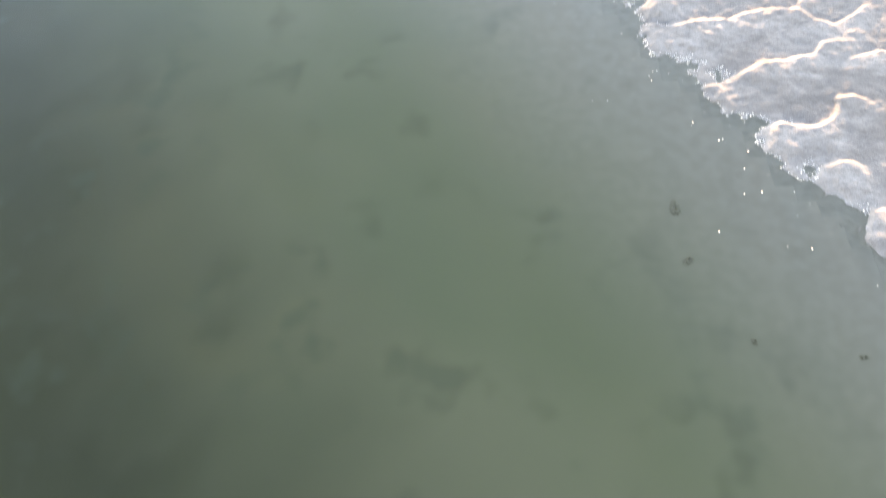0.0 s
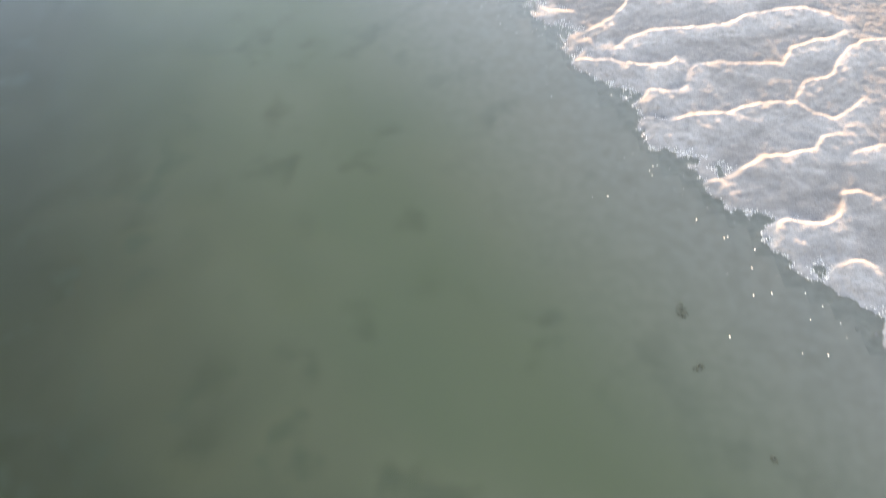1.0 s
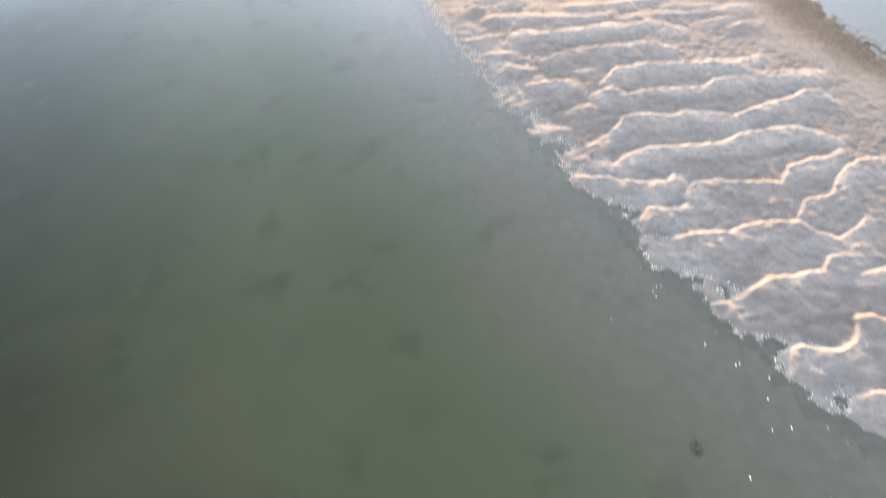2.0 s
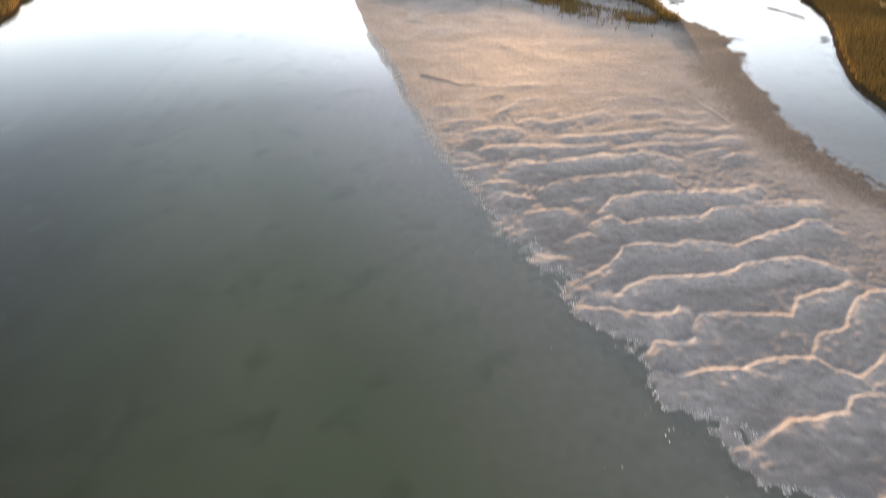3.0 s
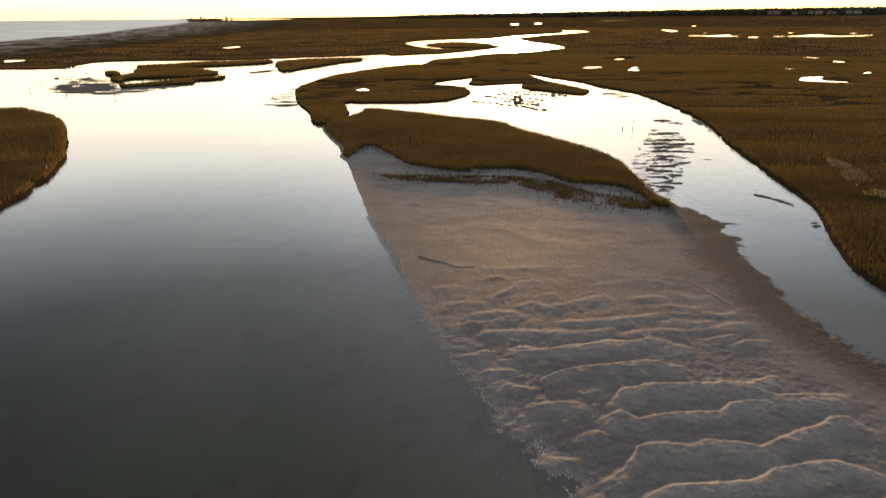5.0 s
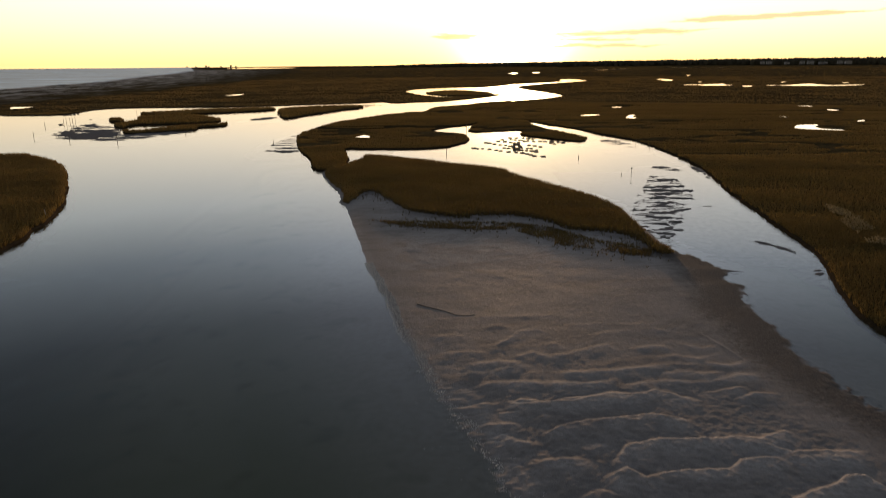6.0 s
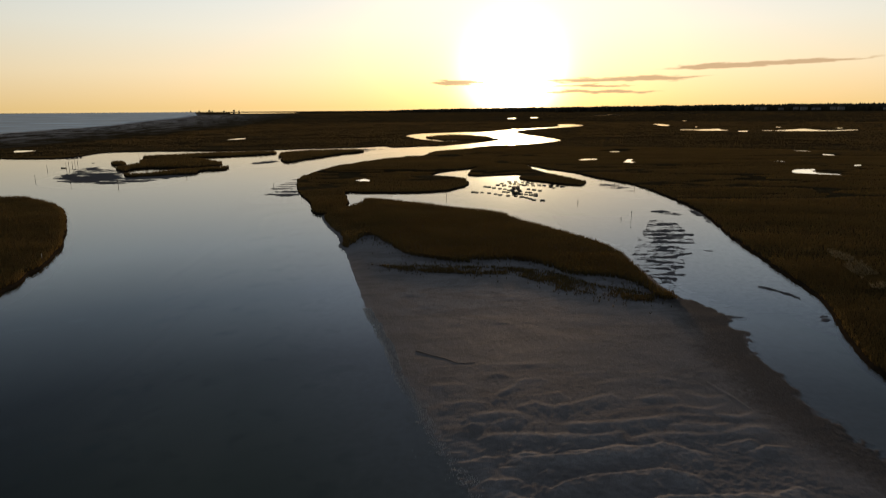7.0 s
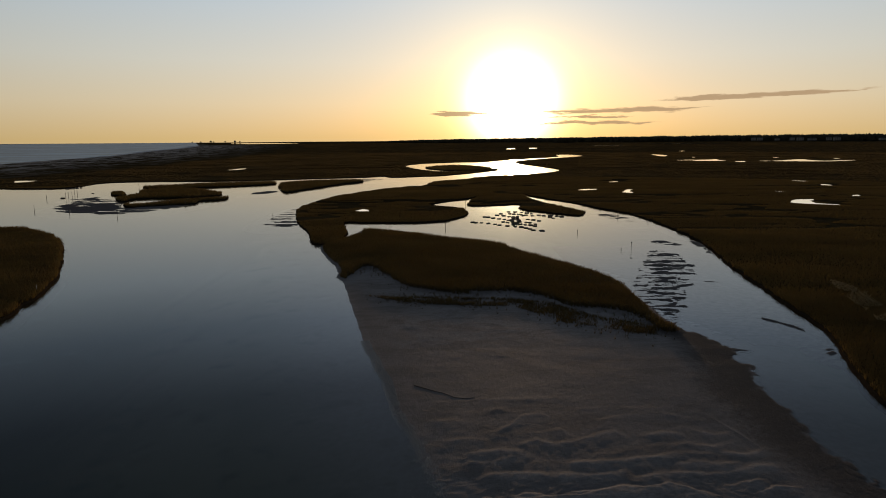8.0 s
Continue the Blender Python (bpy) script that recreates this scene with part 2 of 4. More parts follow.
WOOD = plain("weathered_wood", (0.07, 0.055, 0.04), (0.20, 0.165, 0.125), 6.0, 0.85)
PVC = plain("white_plastic_pipe", (0.55, 0.54, 0.50), (0.75, 0.74, 0.70), 4.0, 0.45)
FLOAT = plain("black_plastic_float", (0.018, 0.018, 0.018), (0.045, 0.042, 0.038), 5.0, 0.5)
MESH = plain("coated_wire_mesh", (0.025, 0.024, 0.022), (0.08, 0.07, 0.055), 20.0, 0.6)
WEED = plain("strap_weed", (0.19, 0.20, 0.165), (0.26, 0.265, 0.23), 6.0, 0.7)
FOAM_GLINT = plain("foam", (0.60, 0.55, 0.49), (0.80, 0.74, 0.67), 30.0, 0.8)
# the haze before the far woods is put into this lightened brown
LEAF = plain("pine_woods", (0.042, 0.040, 0.030), (0.105, 0.092, 0.064), 0.15, 0.95, 0, 1.0)
SIDING = plain("pale_siding", (0.27, 0.26, 0.25), (0.40, 0.385, 0.37), 0.6, 0.7)
SHINGLE = plain("grey_shingles", (0.07, 0.068, 0.066), (0.14, 0.135, 0.13), 1.0, 0.85)
GLASS = plain("dark_window", (0.02, 0.025, 0.03), (0.05, 0.055, 0.06), 0.5, 0.12)
SURF = plain("surf_foam", (0.50, 0.52, 0.53), (0.80, 0.80, 0.80), 0.2, 0.8)

# ---- geometry helpers ----
RNG = np.random.default_rng(7)


def mesh_object(name, verts, faces, mat, parent=None, label="", smooth=False):
    me = bpy.data.meshes.new(name)
    me.from_pydata([tuple(v) for v in verts] if not isinstance(verts, np.ndarray) else verts.tolist(),
                   [], faces if not isinstance(faces, np.ndarray) else faces.tolist())
    me.materials.append(mat)
    if smooth:
        me.polygons.foreach_set("use_smooth", np.ones(len(me.polygons), bool))
    me.update()
    ob = new(name, me)
    if parent is not None:
        ob.parent = parent
    if label:
        ob["label"] = label
    return ob


def part(name, bm, mat, parent, label=""):
    me = bpy.data.meshes.new(name)
    bm.to_mesh(me)
    bm.free()
    me.materials.append(mat)
    ob = new(name, me)
    ob.parent = parent
    if label:
        ob["label"] = label
    return ob


def box(bm, size, at=(0, 0, 0), bevel=0.0, turn=0.0):
    made = bmesh.ops.create_cube(bm, size=1.0, matrix=Matrix.Translation(at) @ Matrix.Rotation(turn, 4, "Z") @ Matrix.Diagonal((*size, 1)))
    if bevel:
        edges = {e for v in made["verts"] for e in v.link_edges}
        bmesh.ops.bevel(bm, geom=list(edges), offset=bevel, segments=1, affect="EDGES")
    return bm


def rod(bm, a, b, r0, r1, sides=8):
    a, b = Vector(a), Vector(b)
    m = Matrix.Translation((a + b) / 2) @ (b - a).to_track_quat("Z", "Y").to_matrix().to_4x4()
    bmesh.ops.create_cone(bm, cap_ends=True, segments=sides, radius1=r0, radius2=r1, depth=(b - a).length, matrix=m)
    return bm


def inside(px, py, poly):
    """Which points lie inside a closed outline."""
    hit = np.zeros(px.shape, bool)
    q = np.asarray(poly, float)
    for (x0, y0), (x1, y1) in zip(q, np.roll(q, -1, 0)):
        if y0 != y1:
            hit ^= ((y0 > py) != (y1 > py)) & (px < (x1 - x0) * (py - y0) / (y1 - y0) + x0)
    return hit


def edge_distance(px, py, line, closed=True):
    best = np.full(px.shape, 1e18)
    q = np.asarray(line, float)
    ends = np.roll(q, -1, 0) if closed else q[1:]
    for (x0, y0), (x1, y1) in zip(q, ends):
        dx, dy = x1 - x0, y1 - y0
        s = np.clip(((px - x0) * dx + (py - y0) * dy) / max(dx * dx + dy * dy, 1e-9), 0, 1)
        best = np.minimum(best, (px - x0 - s * dx) ** 2 + (py - y0 - s * dy) ** 2)
    return np.sqrt(best)


def signed(px, py, poly):
    d = edge_distance(px, py, poly)
    return np.where(inside(px, py, poly), d, -d)


def flow(points, step, wobble, closed=True, seed=0.0):
    """A soft shoreline through its turning points, with small natural irregularity."""
    q = [Vector((*p, 0)) for p in points]
    out, count = [], len(q)
    for i in range(count if closed else count - 1):
        p0, p1, p2, p3 = (q[(i + k) % count] if closed else q[min(max(i + k, 0), count - 1)] for k in (-1, 0, 1, 2))
        size = step(p1) if callable(step) else step
        pieces = int(min(max(1, round((p2 - p1).length / size)), 60))
        for j in range(pieces):
            s = j / pieces
            p = 0.5 * ((2 * p1) + (p2 - p0) * s + (2 * p0 - 5 * p1 + 4 * p2 - p3) * s * s + (3 * p1 - p0 - 3 * p2 + p3) * s ** 3)
            k = wobble * size
            turn = noise.noise_vector((p.x / (size * 3.1), p.y / (size * 3.1), seed)) + 0.5 * noise.noise_vector((p.x / size, p.y / size, seed + 9))
            out.append((p.x + k * turn.x, p.y + k * turn.y))
    return out


def waves(x, y, scale, seed=0.0, octaves=3):
    """Smooth value noise for whole arrays."""
    total, amp, norm = np.zeros_like(x), 1.0, 0.0
    for o in range(octaves):
        u, v = x / scale * 2 ** o + seed * 17.3 + 1000, y / scale * 2 ** o + seed * 5.7 + 1000
        iu, iv = np.floor(u), np.floor(v)
        fu, fv = u - iu, v - iv
        fu, fv = fu * fu * (3 - 2 * fu), fv * fv * (3 - 2 * fv)

        def cell(a, b):
            h = np.sin(a * 127.1 + b * 311.7 + o * 74.7 + seed) * 43758.5453
            return h - np.floor(h)

        total += amp * ((cell(iu, iv) * (1 - fu) + cell(iu + 1, iv) * fu) * (1 - fv) + (cell(iu, iv + 1) * (1 - fu) + cell(iu + 1, iv + 1) * fu) * fv)
        norm, amp = norm + amp, amp * 0.5
    return total / norm


def sheet(name, xs, ys, height, mat, keep=None, attributes=()):
    """A relief sheet over a grid; keep drops cells, attributes are functions of x, y, z."""
    gx, gy = np.meshgrid(xs, ys)
    z = height(gx, gy)
    nx, ny = len(xs), len(ys)
    idx = np.arange(nx * ny).reshape(ny, nx)
    quads = np.stack([idx[:-1, :-1], idx[:-1, 1:], idx[1:, 1:], idx[1:, :-1]], -1).reshape(-1, 4)
    verts = np.stack([gx, gy, z], -1).reshape(-1, 3)
    if keep is not None:
        good = keep(gx, gy, z).ravel()
        quads = quads[good[quads].all(1)]
        used = np.unique(quads)
        remap = np.full(nx * ny, -1)
        remap[used] = np.arange(len(used))
        verts, quads = verts[used], remap[quads]
    ob = mesh_object(name, verts, quads, mat, smooth=True)
    for key, fn in attributes:
        a = ob.data.attributes.new(key, "FLOAT", "POINT")
        a.data.foreach_set("value", fn(verts[:, 0], verts[:, 1], verts[:, 2]).astype(np.float32))
    return ob


def land(name, outline, z, spacing, mat=None, relief=0.12, parent=None, bank=0.9):
    """A raised marsh platform inside an outline, with a bank down into the water. Returns the surface and the bank."""
    from mathutils import geometry
    ring_points = [Vector(p) for p in outline]
    n = len(ring_points)
    q = np.array(outline)
    lo, hi = q.min(0), q.max(0)
    inner = []
    for near, far, cell in spacing:
        x0, x1, y0, y1 = max(lo[0], -far), min(hi[0], far), max(lo[1], -far), min(hi[1], far)
        gx, gy = np.meshgrid(np.arange(x0, x1, cell), np.arange(y0, y1, cell))
        gx, gy = gx + RNG.uniform(-0.3, 0.3, gx.shape) * cell, gy + RNG.uniform(-0.3, 0.3, gx.shape) * cell
        r = np.hypot(gx, gy)
        ok = (r >= near) & (r < far)
        gx, gy = gx[ok], gy[ok]
        ok = inside(gx, gy, q) & (edge_distance(gx, gy, q) > cell * 0.5)
        inner += [Vector(p) for p in zip(gx[ok].tolist(), gy[ok].tolist())]
    made = geometry.delaunay_2d_cdt(ring_points + inner, [(i, (i + 1) % n) for i in range(n)], [], 1, 1e-5)
    flat, faces = made[0], made[2]
    v = np.array([(p.x, p.y) for p in flat])
    h = z + (waves(v[:, 0], v[:, 1], 14, 3) - 0.5) * 2 * relief
    h[:n] = z
    top = mesh_object(name, np.column_stack([v, h]), [list(f) for f in faces], mat or MARSH, parent, smooth=True)
    area = sum(a.x * b.y - b.x * a.y for a, b in zip(ring_points, ring_points[1:] + ring_points[:1]))
    side = 1 if area > 0 else -1
    verts, quads = [], []
    for i in range(n):
        d = ring_points[(i + 1) % n] - ring_points[i - 1]
        d = Vector((d.y, -d.x)).normalized() * side
        p = ring_points[i]
        verts += [(p.x, p.y, z), (p.x + d.x * 0.25, p.y + d.y * 0.25, z - 0.22), (p.x + d.x * bank * 0.6, p.y + d.y * bank * 0.6, -0.35), (p.x + d.x * bank * 1.3, p.y + d.y * bank * 1.3, -1.8)]
    for i in range(n):
        a, b = 4 * i, 4 * ((i + 1) % n)
        quads += [(a + k, b + k, b + k + 1, a + k + 1) for k in range(3)]
    return top, verts, quads


def blades(x, y, z, height, width, lean=0.35, count=2):
    """Tapered, leaning blades: one triangle each, count at every spot."""
    x, y, z, height, width = (np.repeat(a, count) for a in (x, y, z, height, width))
    n = len(x)
    x, y = x + RNG.uniform(-1, 1, n) * width, y + RNG.uniform(-1, 1, n) * width
    turn, height = RNG.uniform(0, math.pi, n), height * RNG.uniform(0.65, 1.15, n)
    dx, dy = np.cos(turn) * width / 2, np.sin(turn) * width / 2
    tx, ty = RNG.normal(0, lean, n) * height, RNG.normal(0, lean, n) * height
    v = np.empty((n, 3, 3))
    v[:, 0], v[:, 1] = np.column_stack([x - dx, y - dy, z]), np.column_stack([x + dx, y + dy, z])
    v[:, 2] = np.column_stack([x + tx, y + ty, z + height])
    return v.reshape(-1, 3)


def grass_object(name, vert_blocks, mat, parent=None, label=""):
    v = np.concatenate(vert_blocks)
    me = bpy.data.meshes.new(name)
    n = len(v) // 3
    me.vertices.add(3 * n), me.loops.add(3 * n), me.polygons.add(n)
    me.vertices.foreach_set("co", v.astype(np.float32).ravel())
    me.loops.foreach_set("vertex_index", np.arange(3 * n, dtype=np.int32))
    me.polygons.foreach_set("loop_start", np.arange(0, 3 * n, 3, dtype=np.int32))
    me.update(calc_edges=True)
    me.materials.append(mat)
    ob = new(name, me)
    if parent is not None:
        ob.parent = parent
    return tagged(ob, label, "" if parent else "grass", kind="stuff")


def spots(regions, cell, near=0, far=1e9, without=(), sector=None, shore=0.0):
    """Scattered spots inside outlines, by distance from the middle of the place."""
    xs, ys = [], []
    for poly in regions:
        q = np.asarray(poly, float)
        lo, hi = np.maximum(q.min(0), -min(far, 5000)), np.minimum(q.max(0), min(far, 5000))
        gx, gy = np.meshgrid(np.arange(lo[0], hi[0], cell), np.arange(lo[1], hi[1], cell))
        gx, gy = (gx + RNG.uniform(-0.5, 0.5, gx.shape) * cell).ravel(), (gy + RNG.uniform(-0.5, 0.5, gy.shape) * cell).ravel()
        r = np.hypot(gx, gy)
        ok = (r >= near) & (r < far)
        if sector:
            a = np.degrees(np.arctan2(gx, gy))
            ok &= (a > sector[0]) & (a < sector[1])
        gx, gy = gx[ok], gy[ok]
        ok = inside(gx, gy, q)
        gx, gy = gx[ok], gy[ok]
        for hole in without:
            ok = ~inside(gx, gy, hole)
            gx, gy = gx[ok], gy[ok]
        xs.append(gx), ys.append(gy)
    return np.concatenate(xs), np.concatenate(ys)


# ---- shorelines of the place, in metres ----
BAR_WEST = [(-32.2, 157.5), (-27.4, 140.8), (-23.9, 131.0), (-21.2, 119.6), (-18.2, 108.1), (-15.4, 96.9), (-12.8, 86.3), (-10.5, 77.7), (-8.6, 71.5), (-6.8, 65.4),
            (-5.7, 60.9), (-4.4, 56.9), (-3.1, 52.8), (-2.0, 49.7), (-1.0, 46.7), (-0.2, 44.4), (0.6, 42.1), (1.3, 40.3), (2.2, 37.6), (3.6, 34.2), (5.5, 30.1), (7.2, 26.9),
            (8.5, 24.7), (9.6, 22.4), (10.5, 20.0), (11.7, 17.9), (13.1, 16.2), (14.3, 14.2), (15.3, 12.4), (17.0, 9.8), (18.6, 7.3), (20, 5), (23, 1), (28, -6), (35, -14)]
EAST_RIM = [(51, 10), (44, 23), (37.5, 34), (33.6, 41.5), (32.2, 45.2), (31.5, 47.7), (31.1, 49.2), (31.2, 51.1), (30.8, 52.7), (30.5, 54.3), (30.9, 56.2), (31.2, 59.5),
            (31.5, 60.6), (31.2, 62.6), (30.9, 64.3), (31.1, 65.7), (32.2, 68.3), (32.8, 70.9), (33.4, 73.1), (32.9, 74.1), (32.5, 76.0), (34.1, 78.6), (33.3, 80.2),
            (32.6, 82.9), (31.4, 85.7), (30.2, 88.0)]
BAR_EAST = [(52, -16), (54, -4)] + EAST_RIM + [(29.8, 95), (29.2, 102.8), (28.6, 117.9), (22.7, 131.8), (13.3, 149.3), (10.4, 157.7), (-3.6, 167.3), (-16.3, 178), (-25.3, 181.6),
            (-27.5, 172), (-29.5, 164.6)]
ISLAND_GRASS = [(-31.8, 155.5), (-27.1, 139.0), (-23.3, 129.6), (-21.0, 118.5), (-19.6, 122.4), (-18.5, 129.0), (-15.3, 126.1), (-9.6, 112.8), (-5.1, 108.7), (0.3, 105.6), (5.3, 107.1), (11.6, 106.1), (15.1, 102.5), (17.7, 97.6), (24.3, 95.8), (26.4, 93.1), (27.3, 89.0), (27.0, 86.2), (28.8, 85.0), (29.8, 87.0), (28.8, 91.0), (28.8, 102.7), (28.4, 117.7), (22.5, 131.6), (13.1, 149.1), (10.4, 157.4), (-3.5, 167.0), (-16.2, 177.7), (-25.3, 181.3), (-25.2, 175.1), (-27.3, 169.0)]
SPARSE_GRASS = [(-14.7, 105.5), (-8.0, 103.4), (-2.3, 103.7), (1.2, 102.6), (5.6, 102.9), (10.7, 102.0), (13.9, 100.1), (17.2, 96.8), (20.7, 91.8), (23.2, 91.1), (26.4, 88.3), (27.2, 85.7),
                (26.0, 84.4), (23.5, 84.2), (21.0, 86.1), (18.0, 87.6), (14.9, 89.4), (12.0, 93.9), (8.6, 97.7), (3.7, 97.8), (-2.2, 98.7), (-7.8, 100.6), (-11.4, 102.6)]
NORTH_BANK = [(-380, 325), (-300, 336)] + [(-243.9, 343.7), (-211.6, 346.1), (-207.3, 390.4), (-143.0, 396.9), (-114.0, 405.8), (-92.3, 415.6), (-63.5, 425.5), (-50.0, 437.1), (-39.6, 423.9), (-21.6, 435.1), (-9.2, 440.7), (26.3, 496.9)]
POOL = [(30.5, 532.3), (-10.3, 491.7), (-44.5, 580.9), (-35.8, 642.2), (9.4, 681.0), (25.3, 679.1), (71.8, 760.4), (127.9, 839.1), (142.5, 930.3), (167.7, 941.0), (166.2, 857.8), (127.8, 793.6), (100.3, 756.5), (65.2, 690.1), (63.8, 618.0), (75.5, 558.3), (80.7, 500.8), (53.0, 449.5), (24.7, 431.9)]
POOL_ISLAND = [(-24.8, 557.3), (-2.1, 599.9), (22.5, 563.4), (29.0, 523.0), (7.1, 511.4), (-10.8, 517.4)]
POINT_NORTH = [(5.5, 398.9), (-12.2, 378.9), (-17.3, 346.9), (-25.2, 343.2), (-42.2, 313.9), (-52.1, 291.9), (-55.8, 272.6), (-57.9, 253.3), (-57.9, 238.0), (-55.4, 223.6), (-48.2, 197.9), (-39.7, 174.3), (-35.8, 159.9), (-32.1, 157.3)]
POINT_SOUTH = [(-29.5, 164.3), (-29.9, 177.3), (-34.2, 197.6), (-27.5, 197.4), (-14.5, 197.2), (-4.2, 201.0), (3.0, 213.9), (3.7, 227.1), (1.2, 238.6), (-10.3, 250.7), (3.8, 273.4), (9.5, 281.0), (5.9, 263.5), (6.6, 246.0), (23.5, 249.6), (23.6, 233.7), (31.2, 222.9), (38.5, 214.6), (41.3, 214.5), (44.0, 222.6), (43.4, 225.9), (39.0, 241.4), (33.2, 261.7), (30.6, 291.2)]
RIGHT_BANK = [(37.3, 274.7), (44.3, 259.9), (52.2, 234.8), (57.7, 220.5), (59.9, 205.1), (60.7, 185.6), (60.7, 167.6), (59.3, 152.8), (55.2, 130.4), (52.8, 112.8), (50.9, 97.7), (50.1, 90.1), (49.1, 84.9), (46.3, 77.0), (44.2, 71.3), (42.5, 65.6), (41.8, 62.1)] + [(42, 50), (47, 30), (58, 5), (72, -25), (85, -60)]
FAR_SIDE = [(500, -400), (4500, -1500), (4800, 800), (4300, 2200), (2900, 3900), (1200, 4700), (0, 4850), (-1000, 4740), (-1750, 4350)]
COAST = [(-912.5, 2300.2), (-748.9, 1818.8), (-630.2, 1348.2), (-511.9, 966.6), (-492.5, 796.3), (-468.2, 661.4)] + [(-452, 560), (-445, 400)]
LEFT_ISLAND = [(-131, 186), (-122.0, 182.5), (-109.5, 172.5), (-100.2, 161.6), (-91.1, 147.3), (-81.2, 130.3), (-75.3, 119.2), (-70.6, 107.6), (-69.0, 102.8), (-68.7, 99.5), (-66.7, 95.0), (-65.7, 88.5)] + [(-66, 84), (-75, 76), (-100, 74), (-150, 90), (-180, 130), (-165, 175)]
STRIP_ISLAND = [(-169.5, 352.0), (-158.9, 359.1), (-144.9, 372.1), (-128.1, 380.9), (-109.1, 384.8), (-104.0, 370.2), (-114.0, 357.5), (-119.0, 353.5), (-142.6, 342.6), (-162.4, 339.7)]
ROUND_ISLAND = [(-89.0, 328.7), (-99.4, 369.9), (-89.7, 388.8), (-60.4, 397.7), (-56.3, 381.6), (-64.8, 363.5), (-75.8, 328.1), (-81.5, 311.2)]
BROAD_ISLAND = [(-148.9, 281.7), (-149.9, 302.3), (-157.6, 326.6), (-138.6, 333.2), (-114.7, 310.5), (-109.8, 297.0), (-119.1, 286.0), (-139.7, 281.3), (-139.4, 268.7)]
LOW_ISLAND = [(-132.4, 256.9), (-127.0, 255.7), (-114.5, 274.9), (-103.9, 282.6), (-101.9, 288.0), (-99.8, 279.8), (-99.9, 274.7), (-108.0, 267.6), (-105.8, 258.2), (-121.0, 247.9), (-127.3, 248.1)]
TUFT_ISLAND = [(-165.7, 308.5), (-167.5, 315.0), (-162.9, 314.8), (-155.2, 298.8), (-159.0, 299.0)]


def shore_step(p):
    return min(max(0.6, math.hypot(p[0], p[1]) * 0.008), 60)


BAR = flow(BAR_WEST + BAR_EAST, 1.2, 0.25)
ISLAND = flow(ISLAND_GRASS, 1.0, 0.5, seed=2.0)
MAINLAND = flow(NORTH_BANK + POOL + POINT_NORTH + POINT_SOUTH + RIGHT_BANK, shore_step, 0.35, closed=False) + FAR_SIDE + COAST


def pond_outline(points):
    """A slim marsh pool: drawn in across its length, with a ragged rim."""
    q = np.array(points)
    mid = q.mean(0)
    away = math.hypot(*mid)
    look_dir = mid / away
    off = (q - mid) @ look_dir
    q = q - np.outer(off, look_dir) * (0.42 if away > 280 else 0.2)
    return flow([tuple(p) for p in q], lambda p: max(0.6, math.hypot(p[0], p[1]) * 0.006), 0.55, seed=4.0)


